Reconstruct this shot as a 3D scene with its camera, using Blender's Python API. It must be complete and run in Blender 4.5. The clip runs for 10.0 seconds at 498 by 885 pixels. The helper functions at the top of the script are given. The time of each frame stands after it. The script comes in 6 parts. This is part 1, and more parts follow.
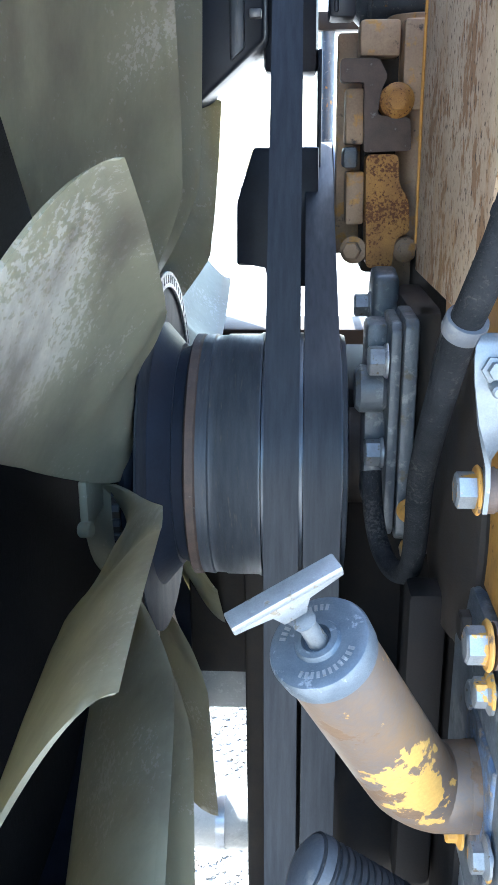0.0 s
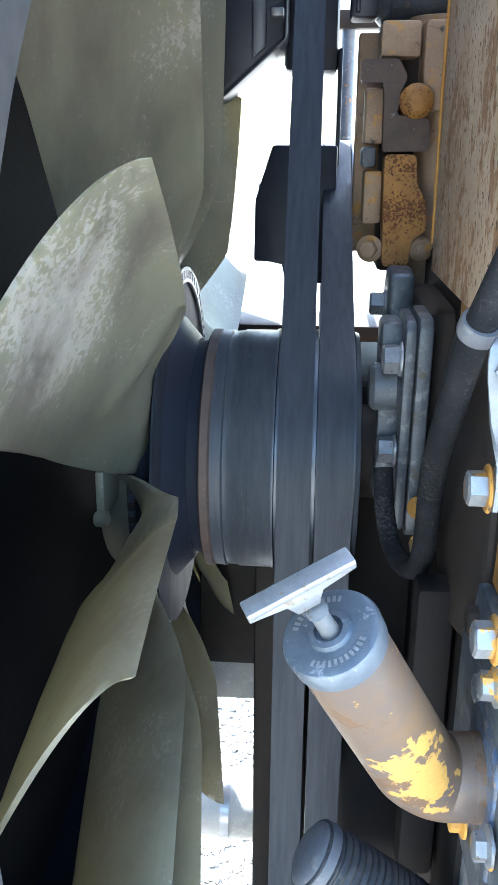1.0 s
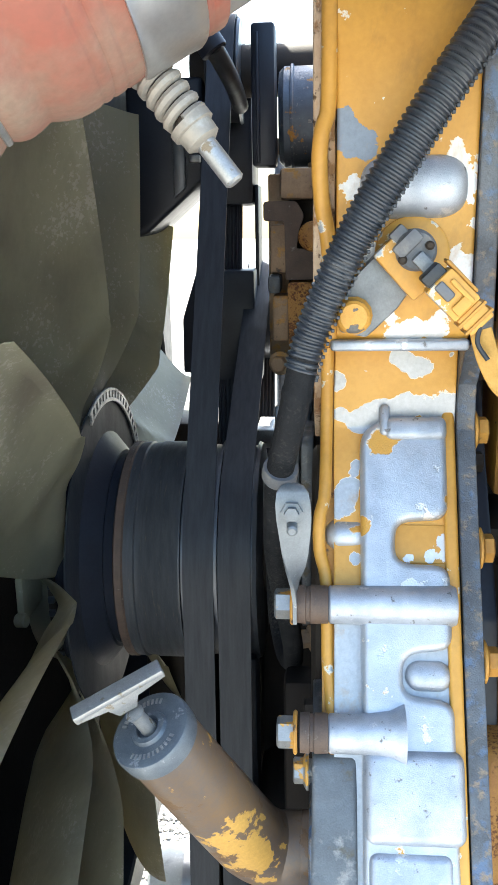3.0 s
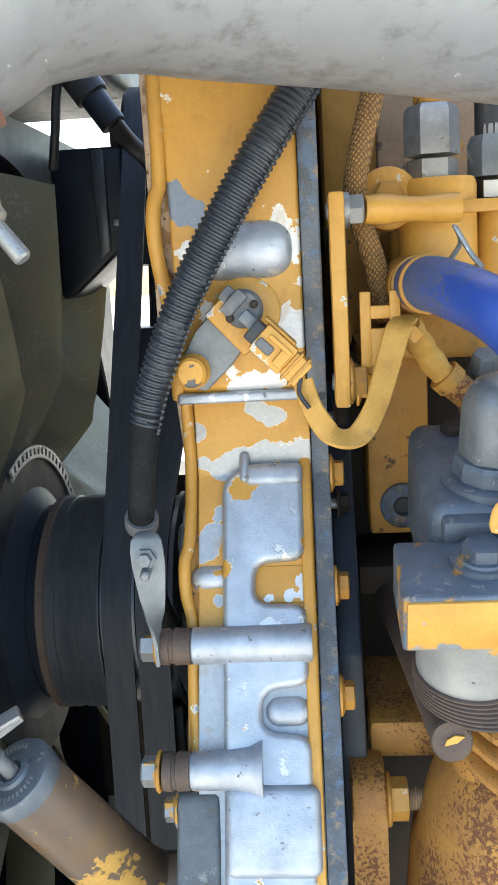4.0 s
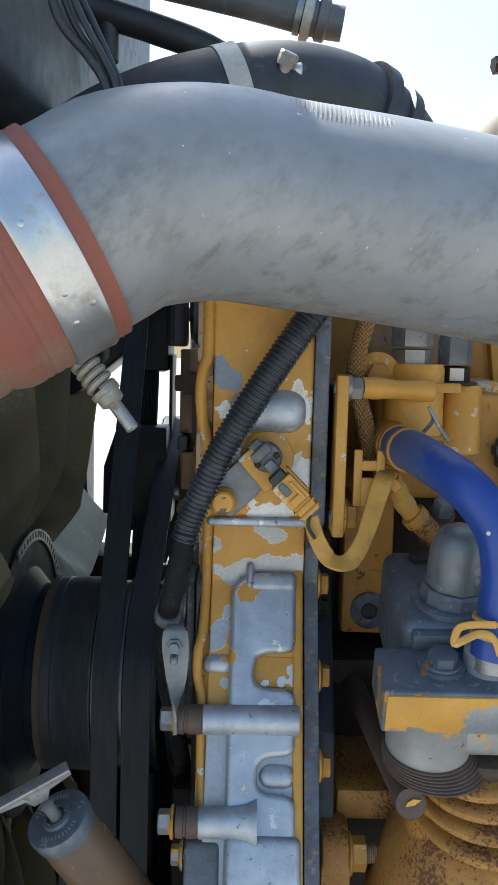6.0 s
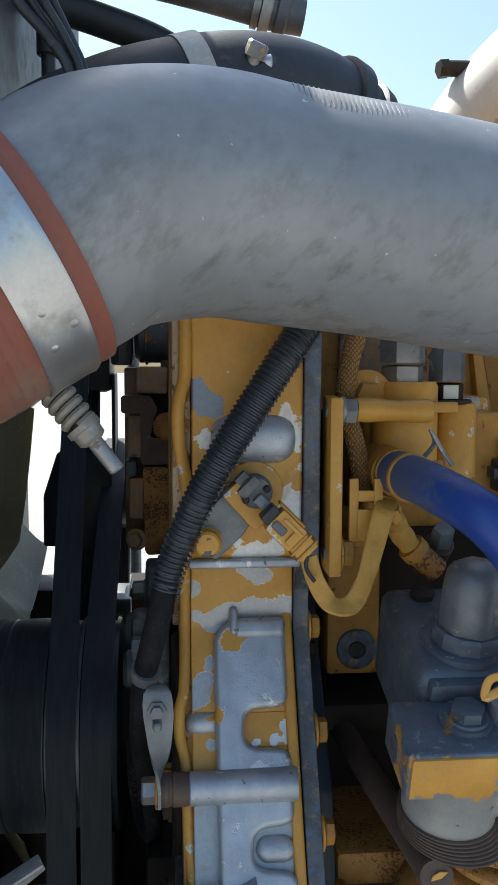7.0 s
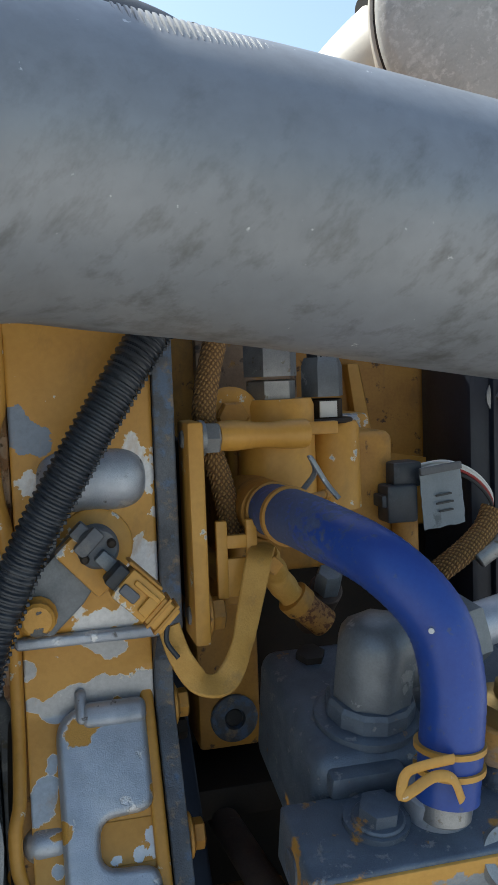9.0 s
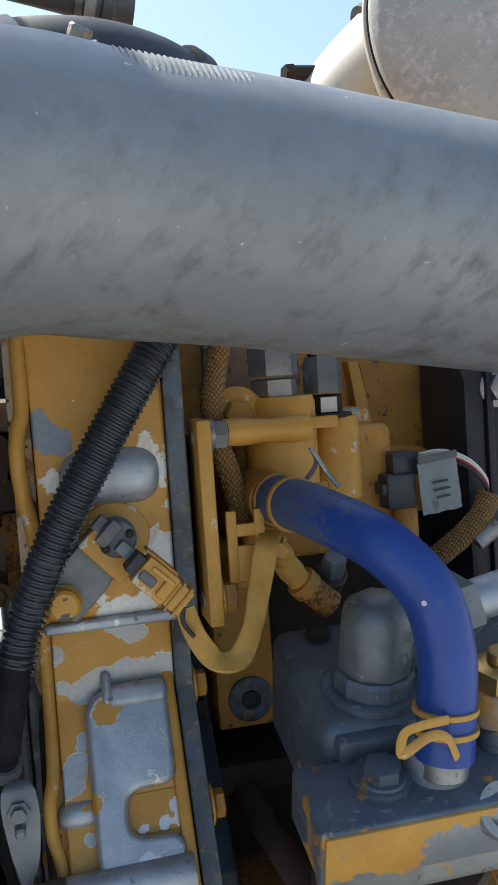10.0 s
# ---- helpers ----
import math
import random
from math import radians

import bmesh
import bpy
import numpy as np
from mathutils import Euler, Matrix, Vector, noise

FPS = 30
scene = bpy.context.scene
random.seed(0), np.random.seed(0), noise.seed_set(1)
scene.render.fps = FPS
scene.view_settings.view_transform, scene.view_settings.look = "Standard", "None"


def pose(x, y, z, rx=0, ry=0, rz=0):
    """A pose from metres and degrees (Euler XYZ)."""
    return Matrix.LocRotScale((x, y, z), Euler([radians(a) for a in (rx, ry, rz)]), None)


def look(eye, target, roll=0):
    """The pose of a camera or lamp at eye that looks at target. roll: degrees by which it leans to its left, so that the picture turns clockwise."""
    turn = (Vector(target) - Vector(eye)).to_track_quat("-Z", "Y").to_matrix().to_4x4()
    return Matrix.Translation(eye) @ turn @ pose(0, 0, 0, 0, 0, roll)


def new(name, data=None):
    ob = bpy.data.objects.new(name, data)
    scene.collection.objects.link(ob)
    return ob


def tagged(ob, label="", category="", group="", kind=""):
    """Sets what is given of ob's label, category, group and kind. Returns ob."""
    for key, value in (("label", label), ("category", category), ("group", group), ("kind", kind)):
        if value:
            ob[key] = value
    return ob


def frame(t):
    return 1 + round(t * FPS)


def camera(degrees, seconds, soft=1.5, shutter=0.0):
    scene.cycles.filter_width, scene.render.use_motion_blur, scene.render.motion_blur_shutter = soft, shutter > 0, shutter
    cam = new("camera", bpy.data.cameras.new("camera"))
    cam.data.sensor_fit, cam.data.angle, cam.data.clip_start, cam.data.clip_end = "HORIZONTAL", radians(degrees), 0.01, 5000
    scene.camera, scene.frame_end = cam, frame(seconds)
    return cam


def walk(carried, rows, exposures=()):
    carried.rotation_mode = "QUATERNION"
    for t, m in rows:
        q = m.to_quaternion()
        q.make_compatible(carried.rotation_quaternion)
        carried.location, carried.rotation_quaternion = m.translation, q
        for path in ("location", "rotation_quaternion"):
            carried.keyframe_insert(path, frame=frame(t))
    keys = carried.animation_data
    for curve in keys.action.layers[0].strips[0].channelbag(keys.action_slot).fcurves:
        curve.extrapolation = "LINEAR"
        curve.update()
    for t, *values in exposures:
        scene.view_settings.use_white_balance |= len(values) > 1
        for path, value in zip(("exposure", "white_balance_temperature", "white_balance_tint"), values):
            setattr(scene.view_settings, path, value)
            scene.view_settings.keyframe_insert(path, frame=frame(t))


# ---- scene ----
cam = camera(31.8, 10.0)
PATH = [
    (0, (0.028, -0.012, 1.294), (-0.092, 1.882, 0.662), -0.6),
    (0.2, (0.0265, -0.0075, 1.2913), (-0.0976, 1.8835, 0.652), -0.18),
    (0.5, (0.021, -0.005, 1.29), (-0.109, 1.883, 0.645), 0.1),
    (0.8, (0.0204, -0.014, 1.2927), (-0.1206, 1.8736, 0.647), 0.42),
    (1, (0.025, -0.023, 1.298), (-0.117, 1.865, 0.653), 0.4),
    (1.2, (0.0303, -0.0316, 1.3004), (-0.1082, 1.8556, 0.6528), 0.46),
    (1.5, (0.04, -0.04, 1.306), (-0.112, 1.848, 0.663), 0.4),
    (1.8, (0.0401, -0.058, 1.3145), (-0.119, 1.833, 0.6829), 0.44),
    (2, (0.046, -0.063, 1.318), (-0.118, 1.828, 0.686), 0.3),
    (2.3, (0.0547, -0.079, 1.3349), (-0.1342, 1.8212, 0.74), -0.20),
    (2.5, (0.067, -0.083, 1.346), (-0.115, 1.825, 0.774), -0.2),
    (2.7, (0.092, -0.087, 1.357), (-0.081, 1.832, 0.822), -0.4),
    (3.8, (0.195, -0.111, 1.362), (0.024, 1.836, 0.941), -3.2),
    (4, (0.213, -0.115, 1.364), (0.05, 1.84, 0.974), -3.4),
    (4.2, (0.2295, -0.1214, 1.3811), (0.0946, 1.8346, 0.9866), -3.46),
    (4.5, (0.238, -0.134, 1.404), (0.08, 1.829, 1.055), -3.4),
    (4.7, (0.2147, -0.1343, 1.4154), (0.0847, 1.8307, 1.0663), -2.97),
    (5, (0.185, -0.133, 1.417), (0.04, 1.836, 1.1), -2.4),
    (5.2, (0.1638, -0.1411, 1.411), (0.0203, 1.8295, 1.1013), -1.72),
    (5.5, (0.153, -0.178, 1.415), (0.096, 1.798, 1.114), 0.1),
    (5.8, (0.1453, -0.2237, 1.4314), (0.1569, 1.7583, 1.1643), 1.47),
    (6, (0.16, -0.251, 1.426), (0.162, 1.736, 1.191), 1.4),
    (6.2, (0.177, -0.262, 1.421), (0.128, 1.724, 1.194), 1.2),
    (7.3, (0.079, -0.146, 1.446), (0.393, 1.821, 1.26), 0.1),
    (7.5, (0.061, -0.136, 1.467), (0.459, 1.817, 1.298), 0.3),
    (7.7, (0.0692, -0.1331, 1.4566), (0.5622, 1.7987, 1.2976), 0.39),
    (8, (0.088, -0.122, 1.452), (0.604, 1.804, 1.29), 0.6),
    (8.2, (0.1158, -0.1033, 1.4442), (0.6318, 1.8222, 1.2813), 0.50),
    (8.5, (0.15, -0.058, 1.425), (0.649, 1.872, 1.266), -1.4),
    (8.7, (0.1353, -0.0532, 1.4254), (0.6252, 1.879, 1.2627), -1.92),
    (9, (0.142, -0.069, 1.427), (0.637, 1.861, 1.265), -2.1),
    (9.2, (0.1468, -0.0831, 1.4198), (0.6389, 1.8489, 1.2608), -2.58),
    (9.5, (0.146, -0.094, 1.411), (0.61, 1.845, 1.254), -3.2),
    (9.7, (0.1399, -0.1113, 1.4286), (0.6045, 1.8279, 1.2737), -3.57),
    (10, (0.139, -0.106, 1.426), (0.598, 1.834, 1.269), -4.0),
]

EXPOSURES = [(t, e, k, 5) for t, e, k in ((0.0, 3.47, 5450), (0.5, 3.62, 5550), (1.0, 3.5, 5600), (1.5, 3.17, 5700), (2.5, 2.82, 6250), (4.0, 2.35, 6500), (4.5, 2.25, 6500), (5.0, 1.45, 6400), (5.5, 1.32, 6200), (6.0, 1.15, 6150), (7.3, 0.65, 6100), (8.0, 0.6, 6150), (8.5, 0.45, 6100), (9.0, 0.65, 6100), (10.0, 0.7, 6150))]
walk(cam, [(t, look(eye, target, roll)) for t, eye, target, roll in PATH], EXPOSURES)

# ---- light: clear sky, sun behind the engine ----
SUN = Vector((-0.30, 0.45, 0.82)).normalized()
world = bpy.data.worlds.new("sky")
scene.world = world
world.use_nodes = True
wn = world.node_tree.nodes
sky = wn.new("ShaderNodeTexSky")
sky.sky_type = "NISHITA"
sky.sun_disc = False
sky.air_density, sky.dust_density, sky.ozone_density = 1.3, 2.0, 0.8
sky.sun_elevation = math.asin(SUN.z)
sky.sun_rotation = math.atan2(SUN.x, SUN.y)
wn["Background"].inputs["Strength"].default_value = 0.12
world.node_tree.links.new(sky.outputs[0], wn["Background"].inputs["Color"])
sun = new("sun", bpy.data.lights.new("sun", "SUN"))
sun.data.energy, sun.data.angle, sun.data.color = 5.0, radians(0.53), (1.0, 0.95, 0.86)
sun.matrix_world = look(SUN * 10, (0, 0, 0))


# ---- materials ----
def material(name, a, b, scale=30.0, rough=0.5, metal=0.0, bump=0.15, fine=4.0, stretch=(1, 1, 1), spots=None, worn=None, zone=None, rvar=0.15, rim=None, patch=None, smear=None, soft=0.012, chips=(), bare=(), spec=0.5):
    """Two tones mixed by coarse and fine noise, with bump. spots: (colour, scale, share, roughness, metal) of chips or dirt;
    worn: a second such layer; zone: (low z, high z) between which the spots go from sparse to thick;
    rim: colour along the edge of the spots; patch: (scale, weight) by which spots gather; smear: (colour, scale, share, turn) of soft rubbed streaks;
    chips: (x, y, z, radius, gain) of places where the spots are thick; bare: the same for the worn layer."""
    m = bpy.data.materials.new(name)
    m.use_nodes = True
    nt = m.node_tree
    n, ln = nt.nodes, nt.links.new
    bs = n["Principled BSDF"]
    geo = n.new("ShaderNodeNewGeometry")
    mp = n.new("ShaderNodeMapping")
    mp.inputs["Scale"].default_value = stretch
    ln(geo.outputs["Position"], mp.inputs["Vector"])

    def tex(sc, detail=4.0, rgh=0.6):
        t = n.new("ShaderNodeTexNoise")
        t.inputs["Scale"].default_value = sc
        t.inputs["Detail"].default_value = detail
        t.inputs["Roughness"].default_value = rgh
        ln(mp.outputs[0], t.inputs["Vector"])
        return t.outputs["Fac"]

    def maths(op, x, y, clamp=False):
        t = n.new("ShaderNodeMath")
        t.operation, t.use_clamp = op, clamp
        for k, v in enumerate((x, y)):
            if isinstance(v, (int, float)):
                t.inputs[k].default_value = v
            else:
                ln(v, t.inputs[k])
        return t.outputs[0]

    def mix(f, x, y):
        t = n.new("ShaderNodeMix")
        t.data_type = "RGBA"
        if isinstance(f, (int, float)):
            t.inputs[0].default_value = f
        else:
            ln(f, t.inputs[0])
        for k, v in ((6, x), (7, y)):
            if isinstance(v, tuple):
                t.inputs[k].default_value = (*v, 1)
            else:
                ln(v, t.inputs[k])
        return t.outputs[2]

    def ramp(f, lo, hi):
        t = n.new("ShaderNodeMapRange")
        t.inputs["From Min"].default_value, t.inputs["From Max"].default_value = lo, hi
        ln(f, t.inputs["Value"])
        return t.outputs[0]

    coarse, grain = tex(scale), tex(scale * fine * 4, 3.0, 0.7)
    both = maths("ADD", maths("MULTIPLY", coarse, 0.7), maths("MULTIPLY", grain, 0.3))
    colour = mix(ramp(both, 0.34, 0.66), a, b)
    r = maths("ADD", maths("MULTIPLY", ramp(both, 0.3, 0.7), rvar), rough - rvar / 2)
    me = metal
    high = both
    for layer in (spots, worn):
        if not layer:
            continue
        c, sc, share, ro, mt = layer
        f = tex(sc, 6.0, 0.62)
        if zone and layer is spots:
            sep = n.new("ShaderNodeSeparateXYZ")
            ln(geo.outputs["Position"], sep.inputs[0])
            zz = ramp(sep.outputs["Z"], zone[0], zone[1])
            f = maths("ADD", f, maths("MULTIPLY", maths("SUBTRACT", zz, 0.5), zone[2]))
        if patch and layer is spots:
            f = maths("ADD", f, maths("MULTIPLY", maths("SUBTRACT", tex(patch[0], 2.0), 0.5), patch[1]))
        for x_, y_, z_, rad_, gain in chips if layer is spots else bare:
            t = n.new("ShaderNodeVectorMath")
            t.operation = "DISTANCE"
            t.inputs[1].default_value = (x_, y_, z_)
            ln(geo.outputs["Position"], t.inputs[0])
            f = maths("ADD", f, maths("MULTIPLY", ramp(t.outputs["Value"], rad_, 0.0), gain))
        cut = 0.5 + (0.5 - share) * 0.42
        mask = ramp(f, cut - soft, cut + soft)
        if rim and layer is spots:
            colour = mix(ramp(f, cut - 0.032, cut - 0.018), colour, rim)
        colour = mix(mask, colour, mix(ramp(grain, 0.3, 0.7), c, tuple(v * 0.8 for v in c)))
        r = maths("ADD", maths("MULTIPLY", mask, maths("SUBTRACT", ro, r)), r)
        mm = maths("MULTIPLY", mask, mt - me) if isinstance(me, (int, float)) else maths("MULTIPLY", mask, maths("SUBTRACT", mt, me))
        me = maths("ADD", mm, me)
        high = maths("SUBTRACT", high, maths("MULTIPLY", mask, 0.35))
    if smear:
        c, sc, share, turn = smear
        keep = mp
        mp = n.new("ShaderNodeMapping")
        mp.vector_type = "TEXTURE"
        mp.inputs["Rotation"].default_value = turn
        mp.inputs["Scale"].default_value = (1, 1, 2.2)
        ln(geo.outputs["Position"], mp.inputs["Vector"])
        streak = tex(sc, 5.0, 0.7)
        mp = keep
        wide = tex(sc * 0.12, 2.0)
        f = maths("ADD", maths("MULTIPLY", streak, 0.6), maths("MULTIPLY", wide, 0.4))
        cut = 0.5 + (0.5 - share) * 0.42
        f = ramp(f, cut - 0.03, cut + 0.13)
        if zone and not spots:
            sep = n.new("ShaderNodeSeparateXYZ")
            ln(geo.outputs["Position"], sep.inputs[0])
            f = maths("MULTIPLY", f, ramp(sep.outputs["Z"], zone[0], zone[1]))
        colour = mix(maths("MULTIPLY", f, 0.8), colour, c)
    bs.inputs["Specular IOR Level"].default_value = spec
    ln(colour, bs.inputs["Base Color"])
    ln(r, bs.inputs["Roughness"])
    if isinstance(me, (int, float)):
        bs.inputs["Metallic"].default_value = me
    else:
        ln(me, bs.inputs["Metallic"])
    bp = n.new("ShaderNodeBump")
    bp.inputs["Strength"].default_value = bump
    bp.inputs["Distance"].default_value = 0.002
    ln(high, bp.inputs["Height"])
    ln(bp.outputs[0], bs.inputs["Normal"])
    return m


YEL, YEL2, GREY, RUST = (0.62, 0.330, 0.062), (0.50, 0.250, 0.044), (0.42, 0.45, 0.50), (0.13, 0.055, 0.025)
M = {}
M["yellow"] = material("yellow_paint", YEL, YEL2, 18, 0.46, spots=(GREY, 60, 0.10, 0.42, 0.5), bump=0.10, rim=(0.66, 0.60, 0.48), patch=(16, 0.45), smear=((0.40, 0.22, 0.05), 70, 0.34, (0.2, 0.3, 0.1)))
M["yellow_dirty"] = material("dusty_yellow_paint", (0.52, 0.265, 0.045), (0.37, 0.175, 0.035), 30, 0.55, spots=((0.12, 0.07, 0.04), 90, 0.10, 0.8, 0), bump=0.15, patch=(20, 0.4), soft=0.03, smear=((0.20, 0.115, 0.045), 60, 0.36, (0.3, 0.1, 0)))
M["yellow_rust"] = material("rusty_yellow_paint", (0.48, 0.24, 0.045), (0.30, 0.135, 0.04), 45, 0.6, spots=((0.17, 0.07, 0.03), 380, 0.32, 0.9, 0), worn=((0.06, 0.03, 0.022), 140, 0.10, 0.9, 0), bump=0.35, patch=(24, 0.7), soft=0.05)
M["cover_paint"] = material("chipped_yellow_cover", YEL, YEL2, 18, 0.46, spots=((0.74, 0.74, 0.75), 75, 0.04, 0.42, 0.2), bump=0.12, rim=(0.72, 0.68, 0.58), patch=(16, 0.2), smear=((0.36, 0.19, 0.045), 60, 0.36, (0.2, 0.3, 0.1)),
    worn=((0.21, 0.25, 0.32), 75, 0.0, 0.42, 0.4), bare=[(0.140, 0.386, 1.402, 0.014, 0.55), (0.148, 0.386, 1.394, 0.012, 0.55), (0.133, 0.386, 1.405, 0.012, 0.55)],
    chips=[(0.143, 0.386, 1.372, 0.012, 0.30), (0.200, 0.386, 1.384, 0.016, 0.32), (0.202, 0.386, 1.371, 0.010, 0.32), (0.205, 0.386, 1.354, 0.008, 0.30), (0.197, 0.386, 1.333, 0.020, 0.36), (0.205, 0.386, 1.326, 0.016, 0.36), (0.166, 0.386, 1.299, 0.015, 0.36), (0.185, 0.386, 1.300, 0.016, 0.36), (0.176, 0.386, 1.297, 0.008, 0.30), (0.153, 0.386, 1.340, 0.010, 0.30)])
M["tape"] = material("oversprayed_tape", (0.58, 0.33, 0.075), (0.44, 0.235, 0.045), 60, 0.6, bump=0.3, smear=((0.22, 0.14, 0.06), 90, 0.38, (0.4, 0.5, 0.2)))
M["neck"] = material("bare_grey_casting", (0.40, 0.40, 0.39), (0.29, 0.29, 0.285), 40, 0.42, 0.35, bump=0.2, spots=(YEL, 30, 0.16, 0.5, 0), worn=((0.16, 0.13, 0.11), 120, 0.10, 0.7, 0))
M["rubber_dusty"] = material("dusty_grey_rubber", (0.13, 0.135, 0.15), (0.09, 0.095, 0.105), 40, 0.55, bump=0.15, spots=((0.22, 0.21, 0.20), 60, 0.2, 0.85, 0), soft=0.06)
M["layers"] = material("brown_laminations", (0.115, 0.075, 0.055), (0.070, 0.050, 0.042), 60, 0.62, 0.05, bump=0.3, spots=((0.24, 0.215, 0.19), 120, 0.08, 0.5, 0.2), soft=0.04)
M["sleeve"] = material("black_cloth_sleeve", (0.020, 0.021, 0.024), (0.011, 0.012, 0.014), 60, 0.8, bump=0.7, spots=((0.062, 0.060, 0.058), 420, 0.18, 0.9, 0), patch=(20, 0.6), soft=0.08, spec=0.15)
M["bolt_worn"] = material("worn_bolt_zinc", (0.34, 0.345, 0.35), (0.22, 0.225, 0.23), 90, 0.42, 0.6, bump=0.2, spots=(YEL, 80, 0.26, 0.5, 0), worn=((0.16, 0.12, 0.08), 150, 0.16, 0.7, 0.2), patch=(40, 0.4))
M["arm_grey"] = material("grey_cast_iron", (0.135, 0.147, 0.162), (0.085, 0.094, 0.107), 60, 0.45, 0.3, bump=0.3, spots=((0.27, 0.27, 0.27), 70, 0.24, 0.5, 0.3), worn=((0.11, 0.095, 0.06), 60, 0.16, 0.6, 0), soft=0.05)
M["bolt_paint"] = material("flaked_bolt_paint", YEL, YEL2, 40, 0.5, 0.0, bump=0.5, spots=((0.13, 0.125, 0.12), 110, 0.16, 0.6, 0.2), chips=[(0.143, 0.364, 1.3005, 0.008, 0.30)])
M["cover_low"] = material("worn_cast_aluminium", (0.50, 0.53, 0.585), (0.35, 0.385, 0.44), 60, 0.34, 0.55, spots=(YEL, 60, 0.08, 0.5, 0.0), bump=0.45, worn=((0.72, 0.73, 0.75), 55, 0.16, 0.28, 0.6), fine=6.0, rim=(0.72, 0.70, 0.66), soft=0.016,
    chips=[(0.162, 0.419, 1.2265, 0.013, 0.6), (0.1762, 0.421, 1.2370, 0.010, 0.6), (0.170, 0.421, 1.2330, 0.008, 0.5), (0.148, 0.394, 1.183, 0.009, 0.6), (0.199, 0.404, 1.197, 0.006, 0.4)])
M["housing"] = material("flaking_yellow_housing", YEL, YEL2, 22, 0.48, 0.0, spots=((0.44, 0.455, 0.48), 48, 0.25, 0.42, 0.45), worn=((0.66, 0.66, 0.66), 90, 0.03, 0.4, 0.5), zone=(1.150, 1.125, 0.50), bump=0.25, rim=(0.72, 0.68, 0.60), smear=((0.40, 0.22, 0.05), 60, 0.32, (0.2, 0.3, 0.1)),
    chips=[(0.171, 0.428, 1.278, 0.0112, 0.75), (0.184, 0.428, 1.273, 0.0136, 0.75), (0.158, 0.429, 1.241, 0.0152, 0.75), (0.169, 0.429, 1.245, 0.0168, 0.75), (0.180, 0.429, 1.249, 0.0136, 0.75), (0.148, 0.429, 1.238, 0.0088, 0.75), (0.201, 0.429, 1.250, 0.0176, 0.75), (0.196, 0.429, 1.240, 0.0128, 0.75),
           (0.1345, 0.428, 1.264, 0.0112, 0.75), (0.137, 0.429, 1.243, 0.0072, 0.75), (0.138, 0.406, 1.192, 0.0144, 0.75), (0.143, 0.412, 1.202, 0.0120, 0.75), (0.147, 0.419, 1.214, 0.0080, 0.75), (0.146, 0.391, 1.164, 0.0088, 0.75), (0.202, 0.429, 1.280, 0.0064, 0.75)])
M["pocket"] = material("chipped_pocket_paint", YEL, YEL2, 18, 0.46, spots=((0.72, 0.73, 0.75), 80, 0.0, 0.42, 0.4), bump=0.12, chips=[(0.190, 0.394, 1.164, 0.007, 0.55), (0.200, 0.398, 1.174, 0.007, 0.55), (0.178, 0.393, 1.163, 0.006, 0.5), (0.200, 0.394, 1.165, 0.008, 0.55)])
M["aluminium"] = material("cast_aluminium", (0.50, 0.53, 0.59), (0.32, 0.355, 0.42), 70, 0.36, 0.55, bump=0.45, spots=((0.20, 0.20, 0.21), 160, 0.12, 0.6, 0.3), worn=((0.74, 0.75, 0.77), 60, 0.13, 0.3, 0.7), fine=6.0, soft=0.03)
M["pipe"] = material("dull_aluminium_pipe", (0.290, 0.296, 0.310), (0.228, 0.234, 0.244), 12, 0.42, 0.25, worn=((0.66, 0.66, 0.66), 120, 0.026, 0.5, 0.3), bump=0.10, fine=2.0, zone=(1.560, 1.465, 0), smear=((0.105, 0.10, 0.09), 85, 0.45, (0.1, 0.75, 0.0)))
M["red"] = material("red_silicone", (0.27, 0.080, 0.054), (0.205, 0.078, 0.055), 20, 0.7, spots=((0.235, 0.175, 0.135), 30, 0.32, 0.9, 0), bump=0.12, patch=(9, 0.3), soft=0.20, zone=(1.46, 1.37, 0.55), smear=((0.26, 0.165, 0.13), 70, 0.34, (0.3, 0.6, 0.2)))
M["dusty_band"] = material("dusty_band_steel", (0.33, 0.30, 0.255), (0.25, 0.235, 0.215), 34, 0.55, 0.35, bump=0.08, spots=((0.22, 0.225, 0.245), 26, 0.36, 0.4, 0.7), worn=((0.50, 0.48, 0.45), 60, 0.10, 0.45, 0.4), soft=0.10)
M["steel"] = material("stainless_band", (0.60, 0.60, 0.60), (0.48, 0.48, 0.49), 30, 0.34, 0.9, bump=0.03, spots=((0.40, 0.37, 0.33), 50, 0.16, 0.55, 0.6), soft=0.08)
M["zinc"] = material("dull_zinc", (0.38, 0.385, 0.39), (0.25, 0.255, 0.26), 90, 0.42, 0.65, bump=0.18, spots=((0.22, 0.18, 0.13), 150, 0.18, 0.7, 0.2), worn=((0.60, 0.60, 0.60), 120, 0.08, 0.35, 0.8), soft=0.03)
M["rubber"] = material("black_rubber", (0.034, 0.037, 0.043), (0.021, 0.023, 0.027), 50, 0.5, bump=0.15, spots=((0.09, 0.085, 0.08), 70, 0.14, 0.85, 0), soft=0.05)
M["conduit"] = material("black_plastic_conduit", (0.042, 0.050, 0.064), (0.026, 0.031, 0.041), 60, 0.40, bump=0.08, spots=((0.085, 0.09, 0.10), 90, 0.24, 0.8, 0), patch=(14, 0.4), soft=0.06)
M["belt"] = material("black_belt", (0.042, 0.047, 0.058), (0.026, 0.030, 0.039), 40, 0.55, bump=0.1, stretch=(6, 1, 0.4), spec=0.35)
